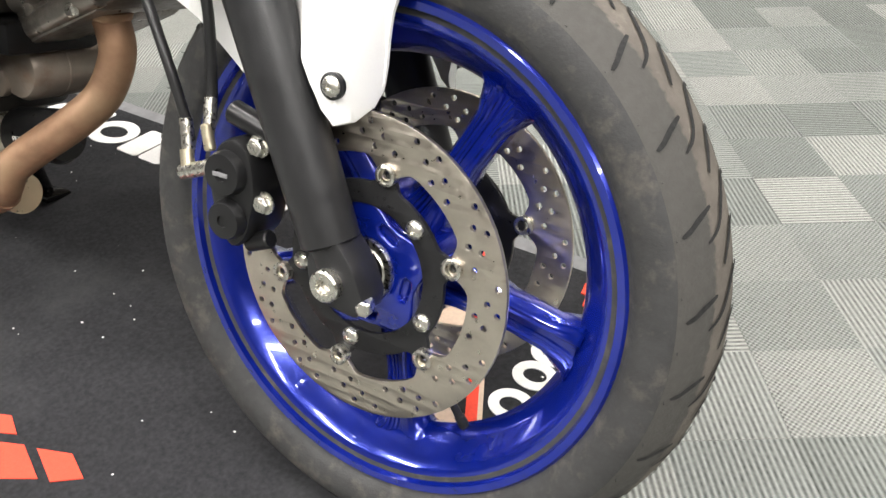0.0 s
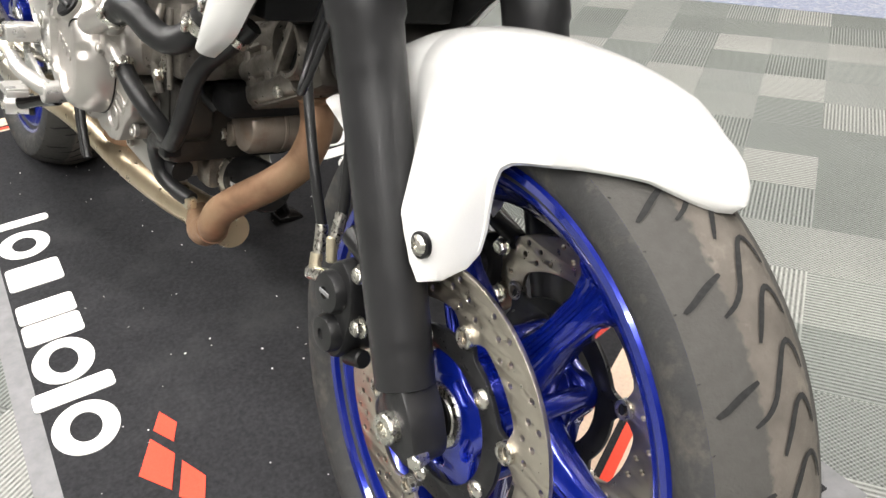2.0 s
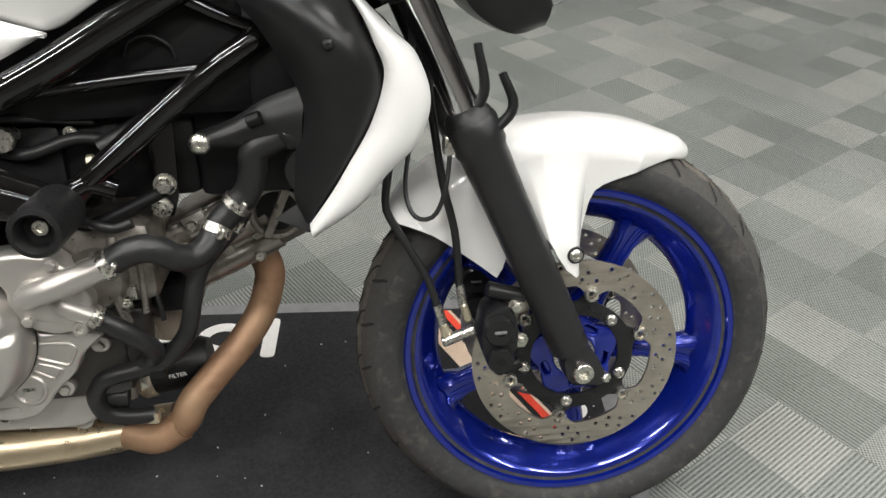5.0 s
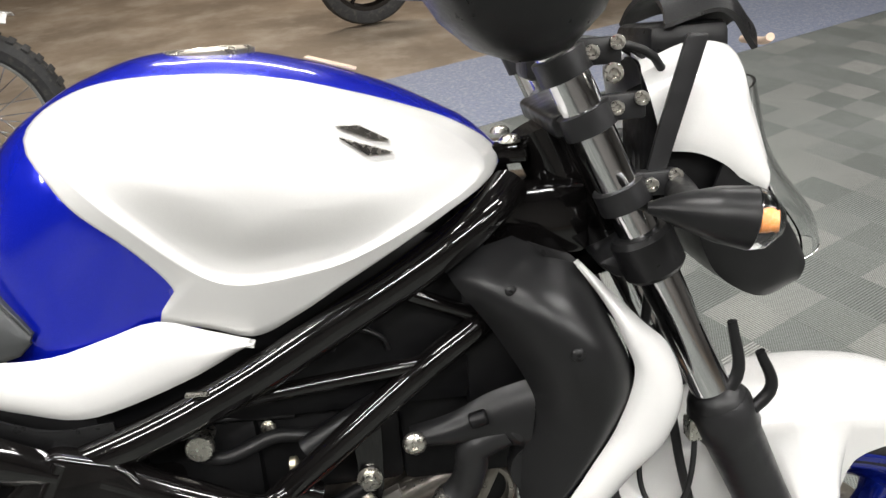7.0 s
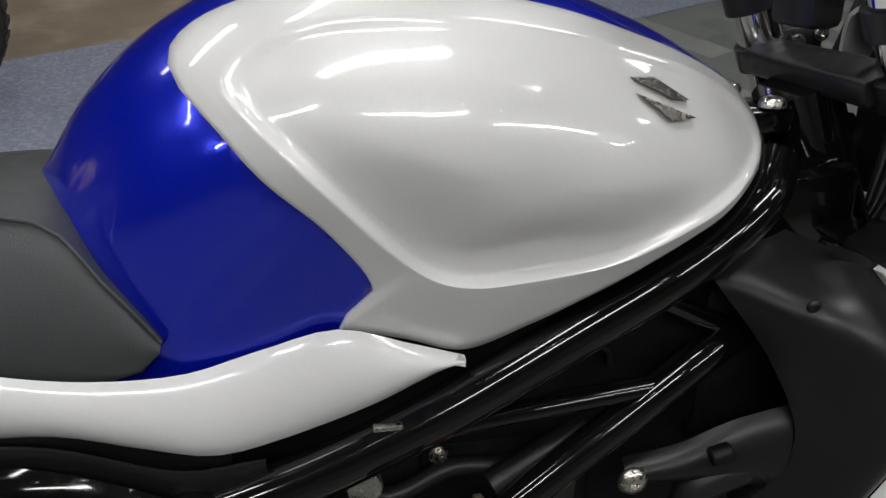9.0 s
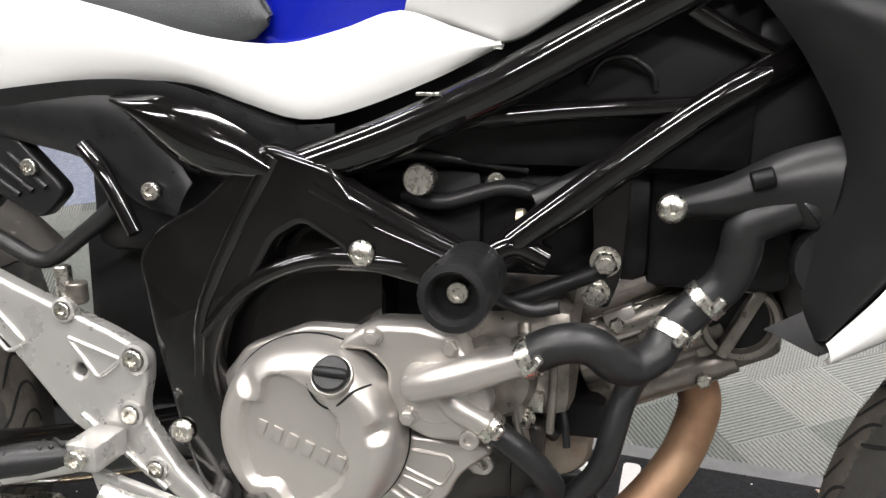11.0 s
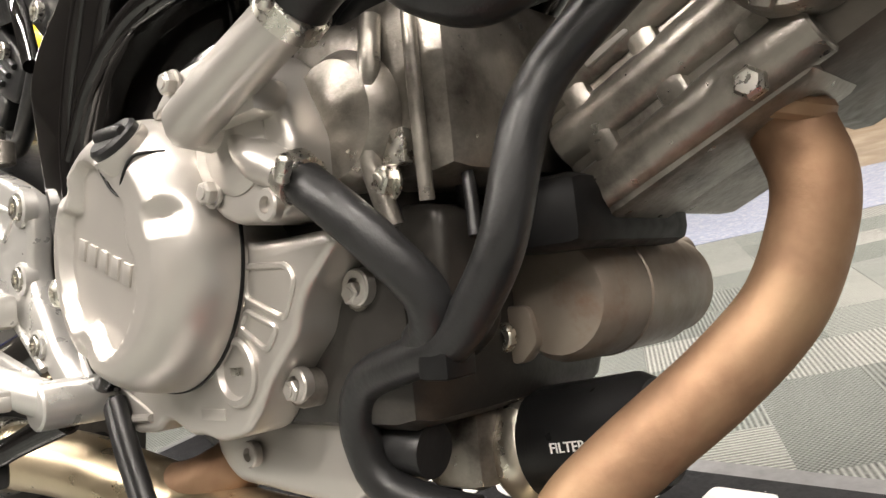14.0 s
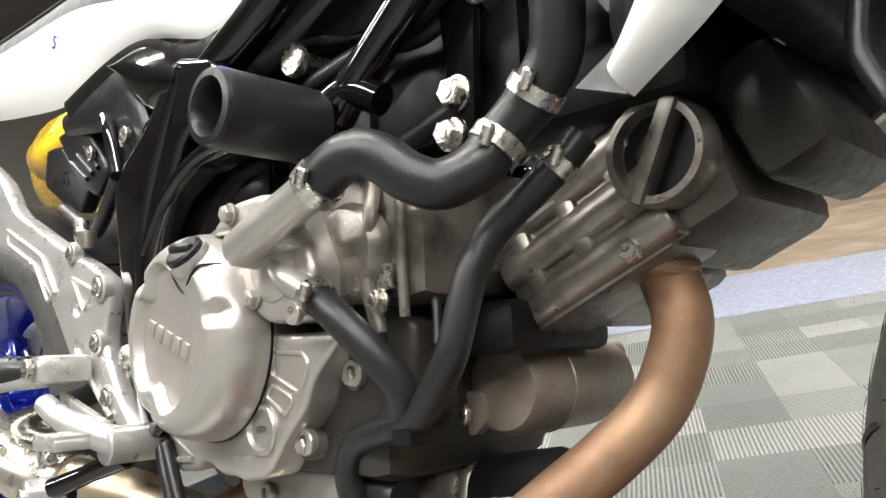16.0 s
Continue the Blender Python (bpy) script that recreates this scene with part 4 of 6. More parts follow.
def build_tank():
    n, m = 72, 22
    bm = bmesh.new()
    rows = []
    for i in range(n + 1):
        x = -0.89 + (0.89 - 0.336) * i / n
        zt, zl = sum(tank_top(x + q) for q in (-0.012, 0, 0.012)) / 3, tank_low(x)
        half = []
        for j in range(m + 1):
            f = j / m
            z = zt - (zt - zl) * f ** 1.7
            q = Vector((x, z)) - PANEL_MID
            rho = q.length / PANEL_R[int((math.atan2(q.y, q.x) + math.pi) / (2 * math.pi) * 160) % 160]
            sink = 0.016 * max(0.0, min(1.0, (0.92 - rho) / 0.1))
            half.append((max(tank_skin(x, z) - sink, 0.0) if j else 0.0, z))
        row = [bm.verts.new((x, -w, z)) for w, z in half[::-1]] + [bm.verts.new((x, w, z)) for w, z in half[1:]]
        rows.append(row)
    for a, b_ in zip(rows, rows[1:]):
        for j in range(len(a) - 1):
            bm.faces.new((a[j], a[j + 1], b_[j + 1], b_[j]))
    bm.faces.new(rows[0])
    bm.faces.new(rows[-1][::-1])
    t = part("fuel_tank", bm, BLUE, bike, "gloss metallic blue fuel tank")
    return t


tank = build_tank()


def tank_panel(sgn):
    n = 160
    ro, ri = radial(PANEL, n), radial(FOLD, n)
    steps = [(1.0, -0.006), (1.0, 0.001), (0.97, 0.0045), (0.8, 0.006), (0.3, 0.0075), (0.12, 0.0088), (0.04, 0.0092)]
    inner = [(1.0, 0.0, 0), (0.985, 0.12, 0), (0.965, 0.4, 0), (0.945, 0.75, 0), (0.92, 0.95, 0), (0.88, 1.0, 0), (0.8, 0.97, 0), (0.7, 0.86, 0), (0.6, 0.7, 0), (0.5, 0.52, 0), (0.4, 0.34, 0), (0.3, 0.18, 0), (0.2, 0.07, 0), (0.1, 0.01, 0)]
    bm = bmesh.new()
    rows = []
    for kind, items in (("rim", steps), ("in", inner)):
        for it in items:
            row = []
            for k in range(n):
                a = -math.pi + 2 * math.pi * k / n
                if kind == "rim":
                    gap = max(ro[k] - ri[k], 0.008)
                    r = ri[k] + gap * it[0] if it[0] < 1 else ri[k] + gap
                    off = it[1]
                else:
                    r = ri[k] * it[0]
                    low = 0.5 - 0.5 * math.sin(a + 0.25)
                    off = 0.0092 - it[1] * (0.0025 + 0.0115 * low * low * (3 - 2 * low))
                x, z = PANEL_MID.x + r * math.cos(a), PANEL_MID.y + r * math.sin(a)
                row.append(bm.verts.new((x, sgn * (tank_skin(x, z) + off), z)))
            rows.append(row)
    for a, b_ in zip(rows, rows[1:]):
        for j in range(n):
            bm.faces.new((a[j], a[(j + 1) % n], b_[(j + 1) % n], b_[j]))
    bm.faces.new(rows[-1])
    p = part("tank_panel", bm, WHITE, tank, "pearl white scooped tank side panel")
    me = p.data
    me.set_sharp_from_angle(angle=radians(60))
    return p


panel = tank_panel(-1)
tank_panel(1)


def on_panel(x, z, off=0.0):
    return Vector((x, -(tank_skin(x, z) + off), z))


def badge():
    """Two plain slanted chrome bars on the panel."""
    bm = bmesh.new()
    for quad in ([(-.497, .961), (-.478, .959), (-.453, .944), (-.468, .947)], [(-.495, .952), (-.474, .9435), (-.451, .934), (-.472, .935)]):
        hi = [bm.verts.new(on_panel(x, z, 0.0125)) for x, z in quad]
        lo = [bm.verts.new(on_panel(x, z, 0.006)) for x, z in quad]
        bm.faces.new(hi)
        for i in range(4):
            bm.faces.new((lo[i], lo[(i + 1) % 4], hi[(i + 1) % 4], hi[i]))
    part("badge", bm, BADGE, panel, "small dark chrome badge bars", smooth=False)


badge()
part("filler_cap", lathe([(0.045, -0.012), (0.045, 0.006), (0.041, 0.009), (0.031, 0.0095), (0.03, 0.007), (0.012, 0.0075), (0.001, 0.008)], (-0.622, 0, 1.024), 40, axis="Z"), SILENCER, tank, "silver round filler cap")
_st = block(-0.026, 0.026, -0.02, 0.02, -0.0008, 0.0008, 0.0004)
_st.transform(pose(-0.505, 0.02, 1.008, 0, 18, 0))
part("sticker", _st, MAT_CREAM, tank, "small pale warning sticker")
for by in (-0.025, 0.045):
    part("tank_bolt", lathe([(0.011, 0), (0.011, 0.003), (0.008, 0.007), (0.004, 0.008), (0.004, 0.004), (0.001, 0.004)], (-0.333, by, 0.917), 20, axis="Z"), STEEL, tank, "domed silver bolt")
part("tank_bracket", block(-0.365, -0.315, -0.03, 0.03, 0.895, 0.915, 0.004), FRAME_BLACK, tank)


def seat_and_tail():
    right_top = [(-1.5, -0.08, 0.915), (-1.25, -0.088, 0.889), (-1.07, -0.092, 0.874), (-0.97, -0.09, 0.875), (-0.895, -0.085, 0.878), (-0.858, -0.09, 0.868), (-0.833, -0.1, 0.837), (-0.812, -0.103, 0.81), (-0.801, -0.102, 0.791)]
    right_low = [(-1.5, -0.108, 0.863), (-1.25, -0.111, 0.836), (-1.07, -0.112, 0.817), (-0.95, -0.110, 0.787), (-0.885, -0.107, 0.772), (-0.845, -0.106, 0.767), (-0.818, -0.105, 0.770), (-0.803, -0.102, 0.783)]
    bm = strip(right_top, right_low, 0.008, 0.012, 40, 10)
    strip([(x, -y, z) for x, y, z in right_top], [(x, -y, z) for x, y, z in right_low], 0.008, 0.012, 40, 10, (0, 1, 0), bm=bm)
    strip(right_top, [(x, -y, z) for x, y, z in right_top], 0.012, 0.012, 40, 12, (0, 0, 1), bm=bm)
    s = part("seat", bm, SEAT, bike, "dark grey textured vinyl seat")
    part("seam_piping", tube([(x, y - 0.004, z + 0.0015) for x, y, z in right_top], 0.0016, 40, 8), SEAT, s)
    up = [(-1.5, -0.118, 0.866), (-1.25, -0.122, 0.841), (-1.07, -0.123, 0.824), (-0.95, -0.120, 0.797), (-0.865, -0.114, 0.774), (-0.795, -0.106, 0.7665), (-0.74, -0.102, 0.778), (-0.686, -0.108, 0.793), (-0.638, -0.109, 0.779), (-0.597, -0.109, 0.7655)]
    low = [(-1.5, -0.112, 0.79), (-1.25, -0.112, 0.742), (-1.09, -0.112, 0.72), (-0.98, -0.112, 0.733), (-0.885, -0.112, 0.733), (-0.825, -0.111, 0.716), (-0.778, -0.11, 0.703), (-0.735, -0.108, 0.708), (-0.66, -0.112, 0.735), (-0.599, -0.11, 0.764)]
    for sgn in (-1, 1):
        a = [(x, y * -sgn, z) for x, y, z in up]
        b_ = [(x, y * -sgn, z) for x, y, z in low]
        t = part("tail_cowl", strip(a, b_, 0.010, 0.004, 60, 12, (0, sgn, 0), 0.7), WHITE, bike, "pearl white tail cowl under the seat")
        if sgn < 0:
            word = text_mesh("S", 0.022, 0.0004)
            word.transform(pose(-1.055, -0.1465, 0.775, 90, 18, 0))
            part("lettering", word, BLUE, t, "small blue letter")
    return s


seat_and_tail()


# ---------- frame ----------
def both(pts):
    return [[(x, y * s, z) for x, y, z in pts] for s in (1, -1)]


def frame_tubes():
    label = "gloss black painted steel frame tube"
    main = [(-.34, -.05, .877), (-.372, -.085, .857), (-.432, -.106, .822), (-.52, -.113, .775), (-.609, -.116, .727), (-.69, -.117, .69), (-.75, -.116, .668), (-.80, -.112, .652)]
    for pts in both(main):
        part("main_tube", tube(pts, [0.0195, 0.019, 0.019, 0.019, 0.0195], 36, 20), FRAME_BLACK, bike, label)
    for pts in both([(-.355, -.075, .768), (-.378, -.085, .751), (-.444, -.1, .712), (-.566, -.106, .618), (-.605, -.106, .585)]):
        part("down_tube", tube(pts, 0.0145, 30, 18), FRAME_BLACK, bike, label)
    for pts in both([(-.64, -.108, .703), (-.54, -.106, .713), (-.44, -.1, .719)]):
        t = part("brace_tube", tube(pts, 0.0085, 20, 14), FRAME_BLACK, bike, label)
    for pts in both([(-.465, -.098, .80), (-.42, -.088, .775), (-.372, -.08, .752)]):
        part("upper_brace", tube(pts, 0.0085, 16, 14), FRAME_BLACK, bike, label)
    for pts in both([(-.755, -.118, .648), (-.70, -.118, .62), (-.64, -.115, .592), (-.60, -.112, .578)]):
        part("cradle_tube", tube(pts, [0.02, 0.018, 0.0155], 20, 18), FRAME_BLACK, bike, label)
    part("head_stock", tube([(-.30, 0, .93), (-.235, 0, .775)], 0.034, straight=True, sides=28), FRAME_BLACK, bike, "black steering head")
    part("head_gusset", block(-.40, -.26, -.055, .055, .80, .875, .012), FRAME_BLACK, bike)
    out = rounded([(-.80, .685), (-.735, .665), (-.705, .622), (-.62, .59), (-.592, .572), (-.60, .553), (-.70, .575), (-.765, .574), (-.815, .552), (-.842, .52), (-.853, .48), (-.842, .41), (-.828, .345), (-.862, .335), (-.888, .40), (-.912, .50), (-.926, .578), (-.905, .605), (-.86, .63)], 0.014)
    win = rounded([(-.812, .562), (-.79, .60), (-.765, .615), (-.728, .592), (-.735, .584), (-.78, .578)], 0.008)
    for y in (-.137, .107):
        part("pivot_plate", plate(out, y, 0.03, [win], 0.0075, res=3), FRAME_BLACK, bike, "gloss black cast frame pivot plate")
    part("cast_rib", tube([(-.79, -.131, .672), (-.83, -.134, .60), (-.862, -.134, .53), (-.868, -.134, .47)], [0.009, 0.008, 0.006], 20, 12), FRAME_BLACK, bike)
    part("cast_rib", tube([(-.862, -.134, .51), (-.82, -.134, .555), (-.76, -.133, .583), (-.69, -.131, .585), (-.62, -.124, .572)], [0.006, 0.008, 0.008], 24, 12), FRAME_BLACK, bike)
    bolt("frame_bolt", -.71, -.139, .593, .0115, bike, kind="dome", label="domed silver frame bolt")
    bolt("frame_bolt", -.886, -.139, .415, .0115, bike, kind="dome", label="domed silver frame bolt")
    # engine mounts
    part("engine_bracket", plate(rounded([(-.525, .66), (-.49, .66), (-.495, .57), (-.505, .54), (-.525, .545), (-.52, .6)], .008), -.074, .008, bevel=.001), FRAME_BLACK, bike)
    bolt("engine_bolt", -.509, -.075, .584, .0135, bike, kind="hex")
    bolt("engine_bolt", -.516, -.075, .556, .0125, bike, kind="hex")


frame_tubes()


def crash_bobbin():
    b_ = part("crash_bobbin", lathe([(0.006, -.176), (0.0185, -.176), (0.0185, -.1985), (0.021, -.2025), (0.0265, -.2015), (0.0285, -.196), (0.0285, -.115), (0.006, -.115)], (-.617, -.007, .577), 40), PLASTIC, bike, "black plastic crash bobbin with a deep bore")
    bolt("bobbin_bolt", -.617, -.184, .577, .009, b_)
    part("bobbin_mount", tube([(-.612, -.116, .588), (-.585, -.108, .6), (-.56, -.1, .588)], 0.013, 10), FRAME_BLACK, bike)


crash_bobbin()


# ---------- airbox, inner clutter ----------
# near-black blocks: the shade under the tank is put into their colour
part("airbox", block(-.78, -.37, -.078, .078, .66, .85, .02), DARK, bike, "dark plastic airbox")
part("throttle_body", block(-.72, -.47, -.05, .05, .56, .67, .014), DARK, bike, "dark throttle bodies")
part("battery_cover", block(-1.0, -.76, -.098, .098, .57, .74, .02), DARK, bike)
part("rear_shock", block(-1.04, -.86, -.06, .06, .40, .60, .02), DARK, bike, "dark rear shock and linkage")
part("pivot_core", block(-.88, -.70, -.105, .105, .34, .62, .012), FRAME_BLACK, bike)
part("rear_cylinder", block(-.74, -.62, -.06, .06, .49, .66, .012), DARK, bike, "finned rear cylinder, near-black for the shade around it")
# added dark block, only there to close the gap between shroud and engine
part("engine_gap_fill", block(-.475, -.35, -.045, .10, .555, .74, .012), DARK, bike)
part("vacuum_knob", lathe([(0.013, -.1), (0.0145, -.098), (0.0145, -.092), (0.009, -.09), (0.009, -.06)], (-.671, 0, .652), 24), STEEL, bike, "round zinc idle screw knob")
bolt("inner_bolt", -.608, -.062, .649, .008, bike, kind="hex")
part("rubber_pipe", tube([(-.69, -.07, .635), (-.65, -.085, .632), (-.60, -.075, .645), (-.55, -.07, .64), (-.50, -.06, .66)], .0075, 24), RUBBER, bike, "black rubber breather pipe")
part("rubber_pipe", tube([(-.72, -.08, .66), (-.68, -.08, .672), (-.64, -.07, .668), (-.58, -.06, .66)], .004, 24), RUBBER, bike)
part("rubber_pipe", tube([(-.57, -.09, .635), (-.54, -.085, .65), (-.49, -.08, .675)], .011, 16), RUBBER, bike)
part("brass_clip", lathe([(0.008, 0), (0.0085, .006), (0.006, .008)], (-.585, -.095, .622), 14, axis="X"), BRASS, bike)
part("wiring_loop", tube([(-.53, -.08, .735), (-.52, -.088, .752), (-.50, -.088, .757), (-.48, -.085, .745), (-.475, -.08, .73)], .0025, 24), RUBBER, bike)
part("frame_clip", block(-.665, -.645, -.133, -.126, .724, .727, .0006), STEEL, bike)


def side_covers():
    a = [(-1.13, -.105, .716), (-1.03, -.112, .72), (-.95, -.118, .72), (-.905, -.122, .69), (-.872, -.124, .645)]
    b_ = [(-1.13, -.1, .69), (-1.05, -.105, .675), (-.985, -.11, .66), (-.935, -.115, .625), (-.89, -.12, .612)]
    c = part("side_cover", strip(a, b_, .006, .004, 26, 8), PLASTIC, bike, "matt black plastic side cover")
    bolt("side_cover_bolt", -.91, -.128, .637, .0085, c)
    a = [(-.945, -.122, .722), (-.885, -.13, .72), (-.83, -.132, .70), (-.785, -.128, .672)]
    b_ = [(-.94, -.12, .712), (-.90, -.126, .675), (-.86, -.128, .652), (-.80, -.126, .645)]
    part("gloss_side_panel", strip(a, b_, .014, .004, 26, 10, power=.8), FRAME_BLACK, bike, "gloss black moulded side panel")
    part("under_cowl_trim", strip([(-1.1, -.118, .722), (-.97, -.122, .735), (-.88, -.124, .73), (-.80, -.122, .70), (-.74, -.118, .70)], [(-1.1, -.108, .70), (-.97, -.112, .715), (-.88, -.116, .70), (-.80, -.114, .67), (-.74, -.112, .67)], .002, .003, 26, 6), PLASTIC, bike)
    part("sub_frame_tube", tube([(-.985, -.118, .675), (-.96, -.124, .65), (-.928, -.13, .598)], .0075, 16), FRAME_BLACK, bike, "gloss black sub-frame tube")
    pl = rounded([(-1.245, .70), (-1.195, .695), (-1.108, .62), (-1.135, .595), (-1.20, .625), (-1.25, .65)], .012)
    v = part("abs_cover", plate(pl, -.085, .02, bevel=.004, res=2), PLASTIC_GREY, bike, "matt dark grey plastic cover marked ABS")
    word = text_mesh("ABS", .03, .0006)
    word.transform(pose(-1.19, -.0855, .651, 90, 12, 0))
    part("lettering", word, PLASTIC_GREY, v)
    pl = rounded([(-1.17, .70), (-1.09, .70), (-1.02, .63), (-1.05, .60), (-1.10, .625)], .012)
    v = part("abs_cover", plate(pl, -.10, .02, bevel=.004, res=2), PLASTIC_GREY, bike, "ribbed matt grey plastic cover")
    for k in range(3):
        part("rib", tube([(-1.12 + k * .02, -.101, .655 + k * .005), (-1.07 + k * .015, -.102, .625 + k * .004)], .003, straight=True), PLASTIC_GREY, v)
    bolt("cover_bolt", -1.055, -.102, .652, .0085, v)
    part("rear_hose", tube([(-1.14, -.1, .60), (-1.09, -.1, .575), (-1.05, -.1, .56), (-1.0, -.105, .59), (-.96, -.11, .62)], .0085, 20), RUBBER, bike, "black rubber hose")


side_covers()


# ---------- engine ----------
part("crankcase", block(-.86, -.58, -.09, .11, .31, .50, .02), CAST_SHADE, bike, "cast aluminium crankcase, near-black for shade")
part("oil_sump", plate(rounded([(-.80, .312), (-.645, .32), (-.635, .275), (-.66, .262), (-.78, .27), (-.80, .29)], .012), -.075, .13, bevel=.008, res=2), CAST, bike, "silver oil sump")
bolt("sump_plug", -.748, -.077, .292, .009, bike, CAST)
part("sump_lug", lathe([(.013, -.06), (.013, -.03), (.006, -.03), (.005, -.06)], (-.663, 0, .266), 24, closed=True), CAST, bike)


def dome_mesh(cx, cz):
    """The clutch dome: a rounded drum whose face sinks inside a lobed outline, with three scoops in its shoulder."""
    lobes = [(-.030, .060), (-.004, .06), (.034, .03), (.036, .008), (.045, -.011), (.038, -.035), (.014, -.056), (-.009, -.061), (-.024, -.043), (-.047, -.041), (-.058, -.011), (-.054, .031), (-.038, .038)]
    pol = sorted((math.atan2(b_, a), math.hypot(a, b_)) for a, b_ in closed_curve(lobes, 0))
    an, ra = [p[0] for p in pol], [p[1] for p in pol]
    an, ra = [an[-1] - 2 * math.pi] + an + [an[0] + 2 * math.pi], [ra[-1]] + ra + [ra[0]]
    radii = [.0875, .0873, .0862, .084, .082, .0795, .077, .0745, .072, .07, .068, .066, .064, .062, .06, .058, .056, .054, .052, .05, .048, .046, .044, .042, .04, .038, .036, .034, .032, .03, .026, .02, .012]
    prof = ([.0, .064, .069, .074, .079, .083, .0855, .0868, .0873, .0875], [.1668, .1668, .1653, .1622, .1565, .149, .141, .133, .126, .12])
    n = 200
    bm = bmesh.new()
    rows = []
    for r in radii:
        row = []
        for k in range(n):
            a = -math.pi + 2 * math.pi * k / n
            y = float(np.interp(r, *prof))
            f = (float(np.interp(a, an, ra)) - r) / .0055
            f = max(0.0, min(1.0, f))
            y -= .0085 * f * f * (3 - 2 * f)
            for deg in (134, 13, 238):
                da = abs((a - radians(deg) + math.pi) % (2 * math.pi) - math.pi) / .15
                dr = abs(r - .0705) / .0115
                if da < 1 and dr < 1:
                    y -= .0075 * (1 - da) ** .8 * (1 - dr * dr)
            row.append(bm.verts.new((cx + r * math.cos(a), -y, cz + r * math.sin(a))))
        rows.append(row)
    for a, b_ in zip(rows, rows[1:]):
        for j in range(n):
            bm.faces.new((a[j], a[(j + 1) % n], b_[(j + 1) % n], b_[j]))
    bm.faces.new(rows[-1])
    bm.faces.new(rows[0][::-1])
    return bm


def clutch_side():
    outer = [(-.876, .40), (-.873, .357), (-.869, .341), (-.857, .329), (-.85, .326), (-.83, .31), (-.797, .312), (-.785, .32), (-.776, .32), (-.754, .311), (-.737, .312), (-.722, .308), (-.691, .314), (-.676, .328), (-.667, .341), (-.658, .35),
             (-.636, .369), (-.631, .383), (-.622, .395), (-.597, .415), (-.602, .423), (-.67, .424), (-.68, .44), (-.69, .50), (-.72, .52), (-.77, .52), (-.83, .495), (-.865, .45)]
    cov = part("clutch_cover", plate(rounded(outer, .007), -.1195, .035, bevel=.005, res=3), CAST, bike, "silver painted clutch side cover")
    wall = [(x * .985 - .012, z * .99 + .004) for x, z in outer]
    part("cover_skirt", plate(rounded(wall, .01), -.10, .03, bevel=.006, res=2), CAST_SHADE, cov, "cover flange, darkened for shade")
    cx, cz = -.759, .427
    part("clutch_dome", dome_mesh(cx, cz), CAST, cov, "round silver clutch dome")
    part("gasket_line", lathe([(.0885, -.1225), (.0885, -.1245), (.0865, -.1245), (.0865, -.1225)], (cx, 0, cz), 80, closed=True), DARK, cov)
    # brand mark as six plain raised bars
    for k in range(6):
        p = Vector((-.7975, -.1588, .4365)).lerp(Vector((-.7255, -.1588, .4095)), k / 5)
        bm = block(-.0046, .0046, -.0012, .0014, -.0068, .0068, .0006)
        bm.transform(Matrix.Translation(p) @ pose(0, 0, 0, 0, 21, 0))
        part("raised_bar", bm, CAST, cov, "plain raised mark")
    # oil filler: a tilted neck standing out of the dome, a black cap and the V-shaped seam round it
    top, way = Vector((-.729, -.164, .492)), Vector((.05, -.74, .67)).normalized()
    part("filler_neck", tube([top - way * .05, top - way * .03, top - way * .003, top], [.010, .0145, .0185, .0178], straight=True, sides=36), CAST, cov)
    f = part("filler_cap", tube([top - way * .002, top + way * .004, top + way * .006], [.0165, .0165, .0145], straight=True, sides=32), PLASTIC, cov, "black oil filler cap")
    side = way.cross(Vector((0, 1, .2))).normalized()
    q = top + way * .006
    part("grip", tube([q - side * .015, q - side * .012, q + side * .012, q + side * .015], [.003, .0048, .0048, .003], straight=True, sides=10), PLASTIC, f)
    part("cap_seam", tube([(cx + .006, -.143, cz + .081), (cx + .007, -.1645, cz + .062), (cx + .013, -.1635, cz + .043), (cx + .025, -.1618, cz + .034), (cx + .037, -.1665, cz + .041), (cx + .05, -.165, cz + .053), (cx + .0605, -.151, cz + .0545)], .0011, 36, 8), DARK, cov)
    # sight glass
    part("sight_rim", lathe([(.021, -.118), (.021, -.1215), (.0195, -.123), (.0165, -.123), (.014, -.1185), (.0135, -.111)], (-.694, 0, .351), 40), CAST, cov)
    part("sight_glass", lathe([(.0138, -.113), (.0138, -.1175), (.001, -.1185)], (-.694, 0, .351), 28), BADGE, cov, "round oil sight glass")
    part("sight_lug", block(-.703, -.687, -.1195, -.118, .3475, .3545, .001), STEEL, cov)
    # windows framed by ribs
    for loop in ([(-.676, .411), (-.637, .408), (-.631, .40), (-.643, .379), (-.678, .393)], [(-.68, .386), (-.65, .375), (-.662, .362), (-.686, .376)]):
        q = rounded(loop, .005)
        part("rib", tube([(x, -.1195, z) for x, z in q + q[:1]], .0022, 44, 8), CAST, cov)
    part("rib", tube([(-.868, -.119, .36), (-.862, -.1205, .345), (-.846, -.1205, .337), (-.835, -.1205, .322), (-.80, -.1205, .322)], .003, 30, 8), CAST, cov)
    part("rib", tube([(-.866, -.119, .362), (-.845, -.1205, .347), (-.82, -.1205, .334), (-.80, -.119, .324)], .0016, 24, 8), CAST, cov)
    for x, z, y in ((-.615, .389, -.088), (-.66, .338, -.10)):
        part("cover_boss", lathe([(.0115, y + .03), (.0115, y), (.010, y - .003), (.0045, y - .003), (.004, y + .006), (.0005, y + .006)], (x, 0, z), 20), CAST_DARK, cov)
        bolt("cover_bolt", x, y - .002, z, .0085, cov, CAST, kind="hex")
    part("cast_mark", block(-.737, -.71, -.1203, -.118, .322, .329, .0006), CAST, cov)
